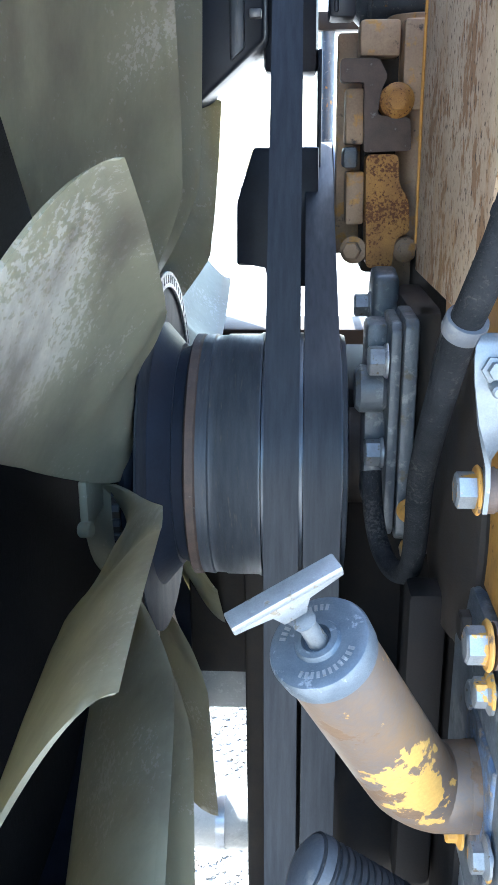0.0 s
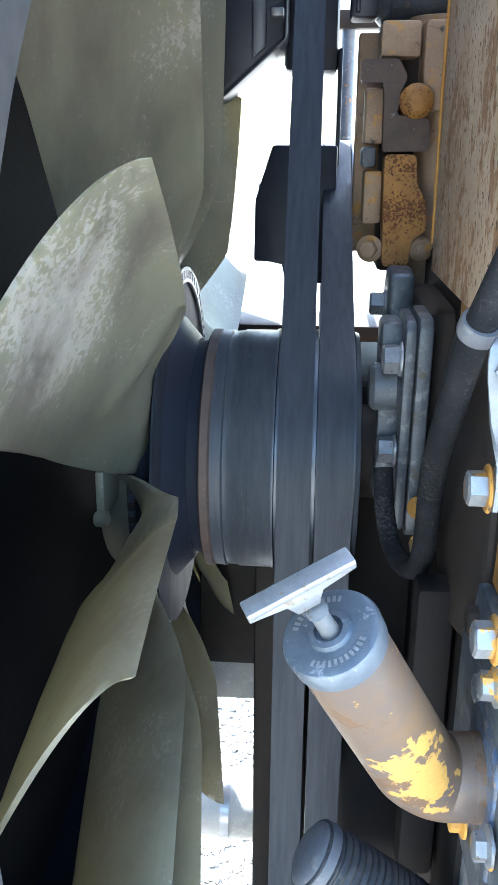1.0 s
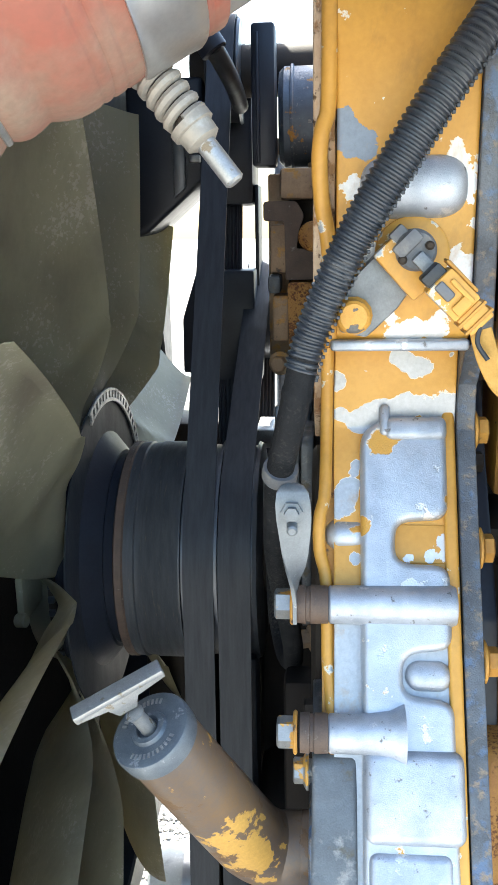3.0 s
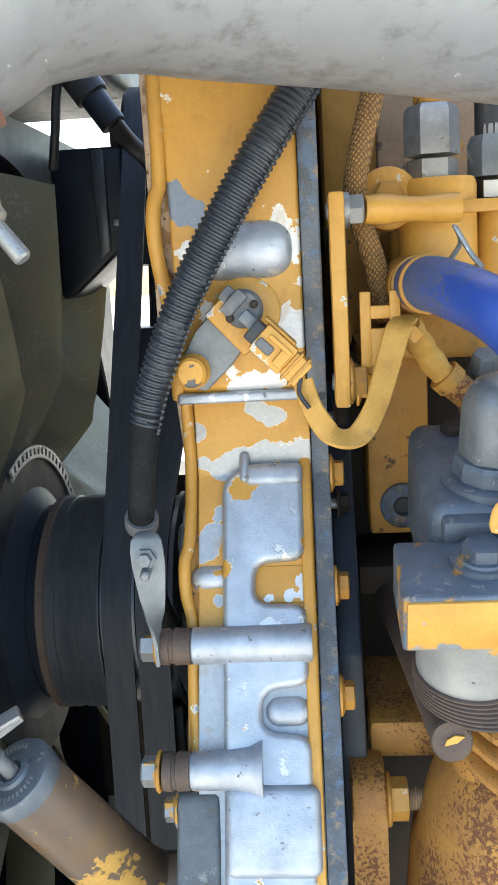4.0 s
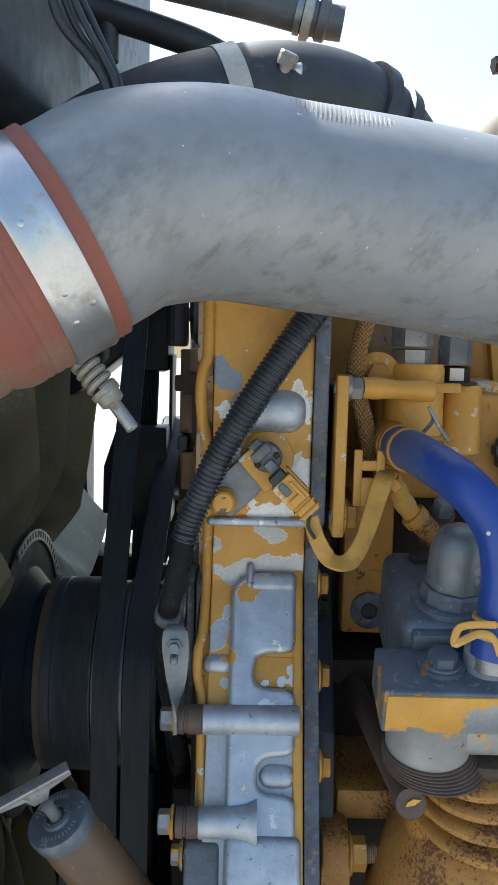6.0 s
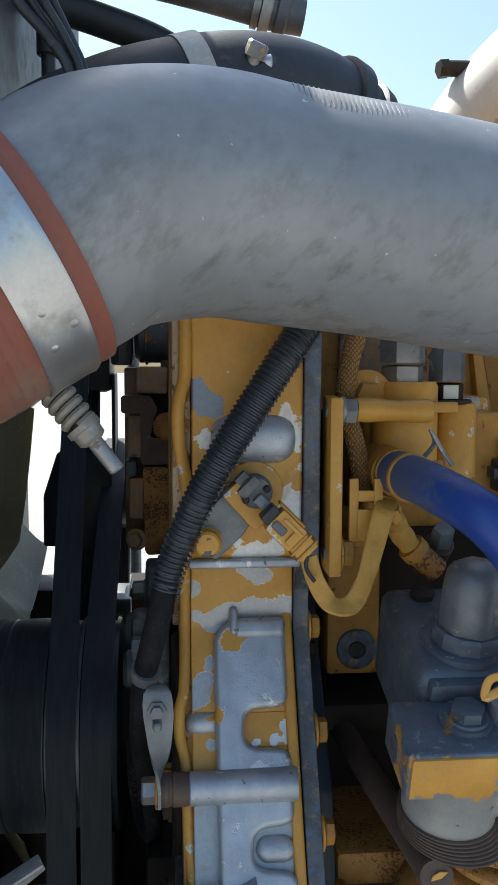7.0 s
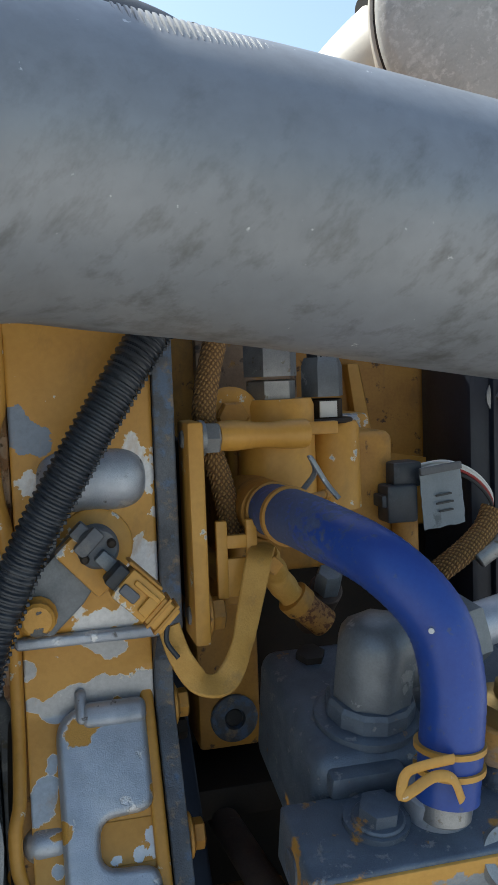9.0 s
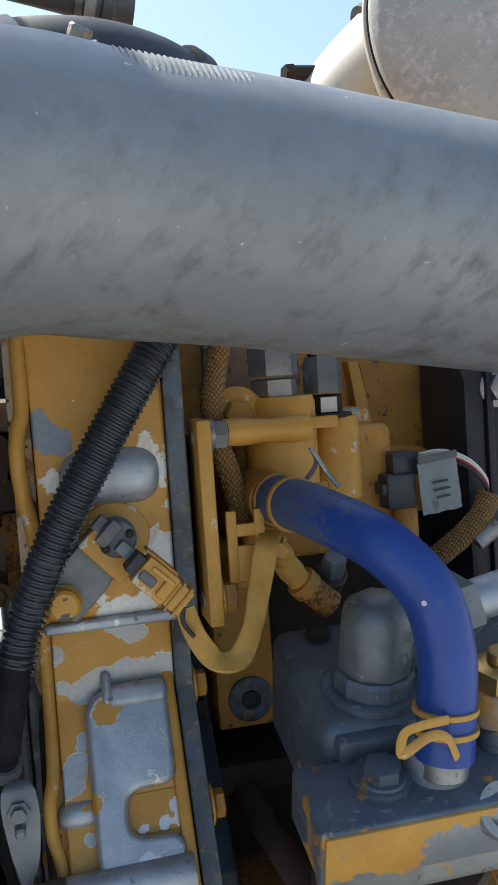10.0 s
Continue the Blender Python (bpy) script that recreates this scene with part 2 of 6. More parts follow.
M["drum"] = material("dark_pulley_steel", (0.105, 0.113, 0.130), (0.060, 0.067, 0.080), 30, 0.36, 0.45, bump=0.08, stretch=(8, 1, 1), spots=((0.16, 0.15, 0.14), 60, 0.16, 0.5, 0.3), soft=0.06)
M["fan"] = material("grey_green_nylon", (0.300, 0.287, 0.215), (0.220, 0.220, 0.170), 9, 0.36, bump=0.08, spots=((0.53, 0.505, 0.465), 230, 0.17, 0.5, 0), patch=(12, 0.65), soft=0.028, chips=[(-0.09, 0.43, 1.24, 0.10, 0.16), (-0.10, 0.44, 1.19, 0.06, 0.10)], smear=((0.105, 0.088, 0.082), 26, 0.48, (0.4, 0.2, 0.3)))
fn = M["fan"].node_tree
through_light, blend = fn.nodes.new("ShaderNodeBsdfTranslucent"), fn.nodes.new("ShaderNodeMixShader")
through_light.inputs["Color"].default_value = (0.72, 0.66, 0.45, 1)
blend.inputs[0].default_value = 0.38
shell = next(k for k in fn.nodes if k.bl_idname == "ShaderNodeBsdfPrincipled")
sheet = next(k for k in fn.nodes if k.bl_idname == "ShaderNodeOutputMaterial")
fn.links.new(shell.outputs[0], blend.inputs[1])
fn.links.new(through_light.outputs[0], blend.inputs[2])
fn.links.new(blend.outputs[0], sheet.inputs["Surface"])
M["rust"] = material("scaled_rust", (0.60, 0.47, 0.34), (0.45, 0.31, 0.20), 30, 0.8, bump=0.8, stretch=(1, 1, 0.7), spots=((0.36, 0.20, 0.10), 110, 0.34, 0.9, 0), worn=((0.10, 0.065, 0.045), 230, 0.24, 0.9, 0), patch=(16, 0.7), soft=0.035, smear=((0.52, 0.30, 0.13), 50, 0.40, (0.1, 0.0, 0.2)))
M["gasket"] = material("dark_gasket_plate", (0.125, 0.14, 0.165), (0.065, 0.07, 0.08), 70, 0.45, 0.3, bump=0.4, spots=((0.095, 0.145, 0.24), 110, 0.34, 0.4, 0), worn=((0.27, 0.21, 0.155), 130, 0.22, 0.6, 0.2), patch=(12, 0.4), soft=0.06)
M["blue_hose"] = material("blue_silicone", (0.024, 0.072, 0.33), (0.018, 0.052, 0.27), 30, 0.38, bump=0.10, spots=((0.075, 0.105, 0.22), 200, 0.10, 0.7, 0), patch=(12, 0.12), soft=0.06, chips=[(0.283, 0.366, 1.348, 0.072, 0.46)])
M["casting"] = material("blue_grey_casting", (0.140, 0.172, 0.215), (0.080, 0.100, 0.135), 60, 0.38, 0.25, bump=0.5, spots=(YEL2, 60, 0.16, 0.55, 0), worn=((0.30, 0.31, 0.32), 150, 0.18, 0.4, 0.5), patch=(18, 0.6), fine=6.0, soft=0.03)
M["fitting"] = material("dull_grey_fitting", (0.205, 0.225, 0.245), (0.135, 0.148, 0.165), 60, 0.42, 0.35, bump=0.2, spots=((0.36, 0.37, 0.38), 50, 0.16, 0.45, 0.4))
M["block_face"] = material("half_painted_casting", YEL, YEL2, 30, 0.5, 0.0, bump=0.12, spots=((0.36, 0.38, 0.40), 26, 0.36, 0.4, 0.5), chips=[(0.33, 0.27, 1.185, 0.05, 0.2), (0.27, 0.27, 1.180, 0.014, 0.2)])
# Dark iron for grimy parts and for shade put into the colour.
M["grime_shade"] = material("oily_dark_iron_shade", (0.030, 0.026, 0.024), (0.050, 0.038, 0.029), 35, 0.6, 0.1, bump=0.25, spec=0.2)
# Near-black version of the iron above, for parts low on the engine front.
M["near_black"] = material("near_black_iron", (0.012, 0.011, 0.011), (0.021, 0.017, 0.015), 35, 0.7, 0.0, bump=0.25, spec=0.12)
M["brown"] = material("brown_oily_casting", (0.44, 0.30, 0.185), (0.28, 0.19, 0.125), 30, 0.55, 0.1, bump=0.3, spots=((0.52, 0.28, 0.075), 50, 0.26, 0.55, 0), worn=((0.10, 0.08, 0.065), 70, 0.18, 0.7, 0), soft=0.04)
M["dark"] = material("dark_blue_enamel_shade", (0.020, 0.026, 0.042), (0.013, 0.016, 0.026), 25, 0.45, 0.1, bump=0.08)
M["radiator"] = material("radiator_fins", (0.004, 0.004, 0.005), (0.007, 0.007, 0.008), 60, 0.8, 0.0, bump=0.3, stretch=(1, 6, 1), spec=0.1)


def woven(name, a, b, pitch):
    """Crossed strands: two slanting band patterns of one pitch."""
    m = material(name, a, b, 80, 0.8, bump=0.2)
    n, ln = m.node_tree.nodes, m.node_tree.links.new
    geo = n.new("ShaderNodeNewGeometry")
    total = None
    for sx in (1, -1):
        mp = n.new("ShaderNodeMapping")
        mp.inputs["Scale"].default_value = (sx, 0.6, 0.8)
        ln(geo.outputs["Position"], mp.inputs["Vector"])
        w = n.new("ShaderNodeTexWave")
        w.bands_direction = "DIAGONAL"
        w.inputs["Scale"].default_value = 1 / pitch
        w.inputs["Distortion"].default_value = 1.5
        w.inputs["Detail Scale"].default_value = 3
        ln(mp.outputs[0], w.inputs["Vector"])
        if total is None:
            total = w.outputs["Fac"]
        else:
            t = n.new("ShaderNodeMath")
            t.operation = "MULTIPLY"
            ln(total, t.inputs[0])
            ln(w.outputs["Fac"], t.inputs[1])
            total = t.outputs[0]
    mx = n.new("ShaderNodeMix")
    mx.data_type = "RGBA"
    mx.inputs[6].default_value, mx.inputs[7].default_value = (*b, 1), (*a, 1)
    up = n.new("ShaderNodeMapRange")
    up.inputs["From Max"].default_value = 0.55
    ln(total, up.inputs["Value"])
    ln(up.outputs[0], mx.inputs[0])
    bs = n["Principled BSDF"]
    ln(mx.outputs[2], bs.inputs["Base Color"])
    bp = n["Bump"]
    bp.inputs["Strength"].default_value = 0.6
    ln(total, bp.inputs["Height"])
    return m


M["braid"] = woven("brown_braid", (0.40, 0.23, 0.08), (0.15, 0.08, 0.03), 0.0046)
M["white"] = material("white_label", (0.70, 0.70, 0.68), (0.60, 0.60, 0.58), 60, 0.6, bump=0.03)
M["cream"] = material("cream_paint", (0.62, 0.57, 0.48), (0.54, 0.49, 0.41), 10, 0.5, bump=0.05, spots=((0.40, 0.35, 0.28), 22, 0.12, 0.7, 0))
M["canister"] = material("scuffed_grey_canister", (0.50, 0.48, 0.44), (0.40, 0.385, 0.355), 20, 0.5, 0.1, bump=0.1, spots=((0.62, 0.60, 0.56), 120, 0.22, 0.6, 0.1), patch=(12, 0.5), soft=0.05, smear=((0.25, 0.24, 0.22), 60, 0.42, (0.4, 0.9, 0.3)))
M["blackened"] = material("filler_cap_zinc", (0.165, 0.19, 0.22), (0.10, 0.12, 0.145), 90, 0.42, 0.5, bump=0.3, spots=((0.45, 0.47, 0.50), 110, 0.16, 0.4, 0.6), soft=0.04)
M["filler"] = material("worn_filler_tube", (0.125, 0.098, 0.083), (0.19, 0.115, 0.058), 28, 0.45, 0.2, bump=0.15, spots=((0.56, 0.32, 0.075), 75, 0.08, 0.5, 0), worn=((0.17, 0.10, 0.052), 46, 0.18, 0.5, 0.2), chips=[(0.073, 0.331, 1.022, 0.022, 0.42), (0.082, 0.340, 1.006, 0.020, 0.42), (0.089, 0.346, 0.991, 0.021, 0.42), (0.054, 0.318, 1.046, 0.007, 0.40), (0.098, 0.341, 1.026, 0.008, 0.35), (0.104, 0.352, 0.975, 0.005, 0.35)],
    bare=[(0.048, 0.312, 1.058, 0.030, 0.14), (0.070, 0.335, 1.000, 0.026, 0.12)])
M["brass"] = material("yellow_brass", (0.55, 0.40, 0.16), (0.42, 0.29, 0.11), 90, 0.35, 0.8, bump=0.1)
M["gravel"] = material("pale_gravel", (0.42, 0.395, 0.36), (0.27, 0.255, 0.23), 14, 0.9, bump=0.6)
M["red_wire"] = material("red_wire", (0.35, 0.03, 0.03), (0.28, 0.03, 0.03), 60, 0.4, bump=0.02)


# ---- builders ----
def thing(name, base, label, category, group="", kind=""):
    ob = new(name)
    ob.empty_display_size = 0.02
    ob.location = base
    return tagged(ob, label, category, group, kind)


def origin(ob):
    m = Matrix.Identity(4)
    while ob:
        m = Matrix.Translation(ob.location) @ m
        ob = ob.parent
    return m


def part(name, bm, mat, parent=None, label="", smooth=40):
    """Links a bmesh in world coordinates as one mesh under a thing or part."""
    if parent:
        bm.transform(origin(parent).inverted())
    bmesh.ops.recalc_face_normals(bm, faces=bm.faces)
    me = bpy.data.meshes.new(name)
    for f in bm.faces:
        f.smooth = True
    for e in bm.edges:
        e.smooth = len(e.link_faces) == 2 and e.calc_face_angle(0) < radians(smooth)
    bm.to_mesh(me)
    bm.free()
    me.materials.append(M[mat] if isinstance(mat, str) else mat)
    ob = new(name, me)
    ob.parent = parent
    if label:
        ob["label"] = label
    return ob


def join(*bms):
    out = bms[0]
    for b in bms[1:]:
        me = bpy.data.meshes.new("tmp")
        b.to_mesh(me)
        b.free()
        out.from_mesh(me)
        bpy.data.meshes.remove(me)
    return out


def box(x0, x1, y0, y1, z0, z1, bevel=0.002, seg=2):
    bm = bmesh.new()
    bmesh.ops.create_cube(bm, size=1, matrix=Matrix.Translation(((x0 + x1) / 2, (y0 + y1) / 2, (z0 + z1) / 2)) @ Matrix.Diagonal((x1 - x0, y1 - y0, z1 - z0, 1)))
    if bevel:
        bmesh.ops.bevel(bm, geom=bm.edges[:], offset=bevel, segments=seg, affect="EDGES", profile=0.5)
    return bm


def frame_of(p, axis, up=(0, 0, 1)):
    """A matrix whose z runs along axis from p."""
    z = Vector(axis).normalized()
    u = Vector(up)
    if abs(z.dot(u)) > 0.98:
        u = Vector((0, 1, 0)) if abs(z.y) < 0.9 else Vector((1, 0, 0))
    x = u.cross(z).normalized()
    y = z.cross(x)
    m = Matrix((x, y, z)).transposed().to_4x4()
    m.translation = p
    return m


def revolve(profile, p, axis, seg=40, caps=True):
    """A turned shape: profile of (along, radius) about axis from p; without caps the profile closes on itself."""
    bm = bmesh.new()
    m = frame_of(p, axis)
    rings = []
    for s, r in profile:
        rings.append([bm.verts.new(m @ Vector((r * math.cos(a), r * math.sin(a), s))) for a in (2 * math.pi * k / seg for k in range(seg))])
    for a, b in zip(rings, rings[1:]):
        for k in range(seg):
            bm.faces.new((a[k], a[(k + 1) % seg], b[(k + 1) % seg], b[k]))
    if caps:
        bm.faces.new(rings[0][::-1])
        bm.faces.new(rings[-1])
    else:
        a, b = rings[-1], rings[0]
        for k in range(seg):
            bm.faces.new((a[k], a[(k + 1) % seg], b[(k + 1) % seg], b[k]))
    return bm


def rod(p, q, r, bevel=0.001, seg=24):
    p, q = Vector(p), Vector(q)
    h = (q - p).length
    b = min(bevel, r * 0.6, h * 0.4)
    return revolve([(0, r - b), (b, r), (h - b, r), (h, r - b)], p, q - p, seg)


def hexagon(p, q, r, chamfer=0.12):
    """A hexagonal bar from p to q, r across its corners, chamfered at q."""
    p, q = Vector(p), Vector(q)
    h = (q - p).length
    return revolve([(0, r), (h * (1 - chamfer), r), (h, r * 0.84)], p, q - p, 6)


def spline(points, step):
    """Catmull-Rom through the points, at even steps."""
    P = [Vector(p) for p in points]
    P = [2 * P[0] - P[1]] + P + [2 * P[-1] - P[-2]]
    dense = []
    for a, b, c, d in zip(P, P[1:], P[2:], P[3:]):
        for k in range(24):
            t = k / 24
            dense.append(0.5 * (2 * b + (c - a) * t + (2 * a - 5 * b + 4 * c - d) * t * t + (3 * b - a - 3 * c + d) * t ** 3))
    dense.append(P[-2])
    out, left = [dense[0]], step
    for a, b in zip(dense, dense[1:]):
        d = (b - a).length
        while d >= left > 0:
            a = a + (b - a) * (left / d)
            d = (b - a).length
            out.append(a)
            left = step
        left -= d
    if (out[-1] - dense[-1]).length > step * 0.3:
        out.append(dense[-1])
    return out


def tube(points, radius, step=0.004, seg=20, flat=1.0, up=(0, 0, 1), straight=False):
    """A tube along a smooth path; radius: a number or a function of (distance, share); flat: height over width."""
    C = [Vector(p) for p in points] if straight else spline(points, step)
    bm = bmesh.new()
    rings, dist = [], 0.0
    total = sum((b - a).length for a, b in zip(C, C[1:]))
    u = Vector(up)
    for k, c in enumerate(C):
        d = (C[min(k + 1, len(C) - 1)] - C[max(k - 1, 0)]).normalized()
        if k:
            dist += (c - C[k - 1]).length
        x = u.cross(d)
        if x.length < 1e-3:
            x = Vector((1, 0, 0)).cross(d)
        x.normalize()
        y = d.cross(x)
        u = y
        r = radius(dist, dist / total) if callable(radius) else radius
        rings.append([bm.verts.new(c + x * (r * math.cos(a)) + y * (r * flat * math.sin(a))) for a in (2 * math.pi * j / seg for j in range(seg))])
    for a, b in zip(rings, rings[1:]):
        for j in range(seg):
            bm.faces.new((a[j], a[(j + 1) % seg], b[(j + 1) % seg], b[j]))
    bm.faces.new(rings[0][::-1])
    bm.faces.new(rings[-1])
    return bm


def prism(outline, axis, lo, hi, bevel=0.0, seg=2):
    """A polygon of (u, v) extruded from lo to hi along axis: x takes (y, z), y takes (x, z), z takes (x, y)."""
    bm = bmesh.new()
    put = {"x": lambda u, v, w: (w, u, v), "y": lambda u, v, w: (u, w, v), "z": lambda u, v, w: (u, v, w)}[axis]
    a = [bm.verts.new(put(u, v, lo)) for u, v in outline]
    b = [bm.verts.new(put(u, v, hi)) for u, v in outline]
    n = len(a)
    bm.faces.new(a[::-1])
    bm.faces.new(b)
    for k in range(n):
        bm.faces.new((a[k], a[(k + 1) % n], b[(k + 1) % n], b[k]))
    if bevel:
        bmesh.ops.bevel(bm, geom=bm.edges[:], offset=bevel, segments=seg, affect="EDGES", profile=0.5)
    return bm


def rounded(outline, r, n=5):
    """The same polygon with every corner turned into an arc-like curve that starts r from it."""
    out = []
    for k, c in enumerate(outline):
        c = Vector(c)
        a, b = Vector(outline[k - 1]) - c, Vector(outline[(k + 1) % len(outline)]) - c
        p, q = c + a.normalized() * min(r, a.length * 0.45), c + b.normalized() * min(r, b.length * 0.45)
        for j in range(n + 1):
            t = j / n
            out.append(tuple(p * (1 - t) ** 2 + c * (2 * t * (1 - t)) + q * t ** 2))
    return out


def soft_prism(outline, lo, hi, edge, n=4):
    """A polygon of (x, y) standing from lo to hi along z, its upper rim rolled over by edge."""
    P = [Vector(p) for p in outline]
    m = len(P)
    turn = 1 if sum(a.x * b.y - b.x * a.y for a, b in zip(P, P[1:] + P[:1])) > 0 else -1
    N = []
    for k in range(m):
        d = (P[(k + 1) % m] - P[k - 1]).normalized()
        N.append(Vector((-d.y, d.x)) * turn)
    bm = bmesh.new()
    rings = [[bm.verts.new((p.x, p.y, lo)) for p in P]]
    for j in range(n + 1):
        a = math.pi / 2 * j / n
        rings.append([bm.verts.new((p.x + q.x * edge * (1 - math.cos(a)), p.y + q.y * edge * (1 - math.cos(a)), hi - edge * (1 - math.sin(a)))) for p, q in zip(P, N)])
    for a, b in zip(rings, rings[1:]):
        for k in range(m):
            bm.faces.new((a[k], a[(k + 1) % m], b[(k + 1) % m], b[k]))
    bm.faces.new(rings[0][::-1])
    bm.faces.new(rings[-1])
    return bm


def capsule(p, q, r, power=2.0, seg=36, rings=9):
    """A turned shape from p to q with softly rounded ends."""
    p, q = Vector(p), Vector(q)
    h = (q - p).length
    prof = []
    for j in range(rings):
        a = math.pi / 2 * (j + 0.15) / rings
        prof.append((r * (1 - math.cos(a)), r * math.sin(a) ** (2 / power)))
    return revolve(prof + [(h - s, w) for s, w in reversed(prof)], p, q - p, seg)


def ribbon(stations, thick):
    """A flat strap through stations of (point, width, facing)."""
    n = 8
    P = [(Vector(p), w, Vector(f)) for p, w, f in stations]
    dense = []
    for k in range(len(P) - 1):
        p0, p1, p2, p3 = (P[max(0, min(len(P) - 1, k + j))] for j in (-1, 0, 1, 2))
        for j in range(n if k < len(P) - 2 else n + 1):
            t = j / n
            c = 0.5 * (2 * p1[0] + (p2[0] - p0[0]) * t + (2 * p0[0] - 5 * p1[0] + 4 * p2[0] - p3[0]) * t * t + (3 * p1[0] - p0[0] - 3 * p2[0] + p3[0]) * t ** 3)
            dense.append((c, p1[1] + (p2[1] - p1[1]) * t, p1[2].lerp(p2[2], t)))
    bm = bmesh.new()
    rings = []
    for k, (c, w, f) in enumerate(dense):
        d = (dense[min(k + 1, len(dense) - 1)][0] - dense[max(k - 1, 0)][0]).normalized()
        u = d.cross(f).normalized()
        v = u.cross(d)
        rings.append([bm.verts.new(c + u * (w / 2 * a) + v * (thick / 2 * b)) for a, b in ((-1, -0.4), (-0.9, -1), (0.9, -1), (1, -0.4), (1, 0.4), (0.9, 1), (0, 1.5), (-0.9, 1), (-1, 0.4))])
    m = len(rings[0])
    for a, b in zip(rings, rings[1:]):
        for j in range(m):
            bm.faces.new((a[j], a[(j + 1) % m], b[(j + 1) % m], b[j]))
    bm.faces.new(rings[0][::-1])
    bm.faces.new(rings[-1])
    return bm


def moved(bm, m):
    bm.transform(m)
    return bm


def bolt(base, axis, r=0.0085, head=0.007, mat="yellow_dirty", label="yellow-painted hex flange bolt screwed into the engine", flange=1.45, shank=0.010, group="flange bolts", name="hex_bolt"):
    """A flange bolt: base is where the flange seats, axis points out of the metal."""
    b, a = Vector(base), Vector(axis).normalized()
    ob = thing(name, b, label, "bolt", group)
    part("head", hexagon(b + a * 0.002, b + a * (0.002 + head), r), mat, ob)
    part("flange", revolve([(0, r * flange), (0.0014, r * flange), (0.003, r * 1.05)], b, a, 24), mat, ob)
    part("shank", rod(b - a * shank, b + a * 0.001, r * 0.55), "zinc", ob)
    return ob


# ---- ground ----
ground = part("ground", box(-60, 60, -60, 60, -0.3, 0.0, 0), "gravel")
tagged(ground, "pale crushed gravel yard under the truck", "gravel ground", kind="structure")


def gravel_stones():
    rng = random.Random(5)
    verts, faces = [], []
    for _ in range(5200):
        x, y, s = rng.uniform(-0.55, 0.2), rng.uniform(1.1, 2.3), rng.uniform(0.004, 0.012)
        turn = Euler([rng.uniform(0, 6) for _ in range(3)]).to_matrix()
        k = len(verts)
        pts = [(1, 0, 0), (-1, 0, 0), (0, 1, 0), (0, -1, 0), (0, 0, 1), (0, 0, -1), (0.7, 0.6, 0.5), (-0.6, -0.7, 0.5)]
        for p in pts[:6]:
            v = turn @ (Vector(p) * s * rng.uniform(0.6, 1.1))
            verts.append((x + v.x, y + v.y, s * 0.35 + v.z * 0.7))
        for a, b, c in ((0, 2, 4), (2, 1, 4), (1, 3, 4), (3, 0, 4), (2, 0, 5), (1, 2, 5), (3, 1, 5), (0, 3, 5)):
            faces.append((k + a, k + b, k + c))
    me = bpy.data.meshes.new("gravel_stones")
    me.from_pydata(verts, [], faces)
    me.materials.append(M["gravel"])
    tagged(new("gravel_stones", me), "loose pale crushed stones lying on the yard", "gravel", kind="stuff")


gravel_stones()

# ---- engine block and front structure ----
block = thing("engine_block", (0.42, 0.70, 0.70), "yellow-painted diesel engine block and cylinder head, oily and dusty", "engine")
# Yellow block drawn near-black; the shade behind the plate is in the colour.
part("block_casting", join(box(0.222, 0.95, 0.56, 0.95, 0.55, 1.30, 0.006), box(0.60, 0.95, 0.46, 0.58, 0.6, 1.2, 0.006)), "grime_shade", block)
part("cylinder_head", box(0.222, 0.95, 0.552, 0.92, 1.302, 1.56, 0.008), "yellow_dirty", block)
part("head_rib", join(prism([(0.375, 1.43), (0.385, 1.43), (0.393, 1.372), (0.40, 1.362), (0.47, 1.352), (0.47, 1.342), (0.398, 1.352), (0.384, 1.364)], "y", 0.540, 0.554, 0.0015),
     box(0.372, 0.46, 0.545, 0.556, 1.305, 1.350, 0.002)), "yellow", block)
part("head_recess", box(0.262, 0.338, 0.545, 0.556, 1.398, 1.55, 0.003), "brown", block, "reddish-brown oily recess in the head")
part("front_plate", box(0.16, 0.221, 0.62, 0.95, 0.60, 1.56, 0.004), "brown", block)


def slope(z):
    return 0.43 - 0.545 * (1.235 - z)


# timing housing, lower half: leans out towards its foot
housing = thing("timing_housing", (0.17, 0.5, 0.80), "cast aluminium timing gear housing with yellow paint flaking off", "engine cover")
prof = [(0.60, 1.288), (0.425, 1.288), (0.428, 1.26), (slope(1.235), 1.235), (slope(1.08), 1.08), (slope(0.92), 0.92), (slope(0.82), 0.82), (0.60, 0.82)]
part("housing_body", prism(prof, "x", 0.134, 0.2065, 0.0015), "housing", housing)
DOWN, OUT = Vector((0, -0.545, -1)).normalized(), Vector((0, -1, 0.545)).normalized()
SL = Matrix(((1, 0, 0), tuple(DOWN), tuple(OUT))).transposed().to_4x4()
SL.translation = (0, 0.43, 1.235)


def pad(x0, x1, s0, s1, h, bevel=0.0045):
    return moved(box(x0, x1, s0, s1, -0.006, h, bevel, 4), SL)


CAST = rounded([(0.1495, 0.006), (0.163, -0.004), (0.2005, -0.004), (0.2005, 0.057), (0.170, 0.059), (0.169, 0.083), (0.2005, 0.085), (0.2005, 0.132), (0.173, 0.135), (0.172, 0.157), (0.2005, 0.160), (0.2015, 0.40), (0.1495, 0.40)], 0.009, 6)
part("raised_pad", moved(soft_prism(CAST, -0.006, 0.0088, 0.0045, 5), SL), "cover_low", housing, "bare bluish aluminium raised casting")
part("top_lip", pad(0.164, 0.2008, -0.004, 0.0105, 0.0122, 0.0048), "aluminium", housing)
part("top_lip", pad(0.1610, 0.1675, -0.012, 0.008, 0.0112, 0.0032), "aluminium", housing)
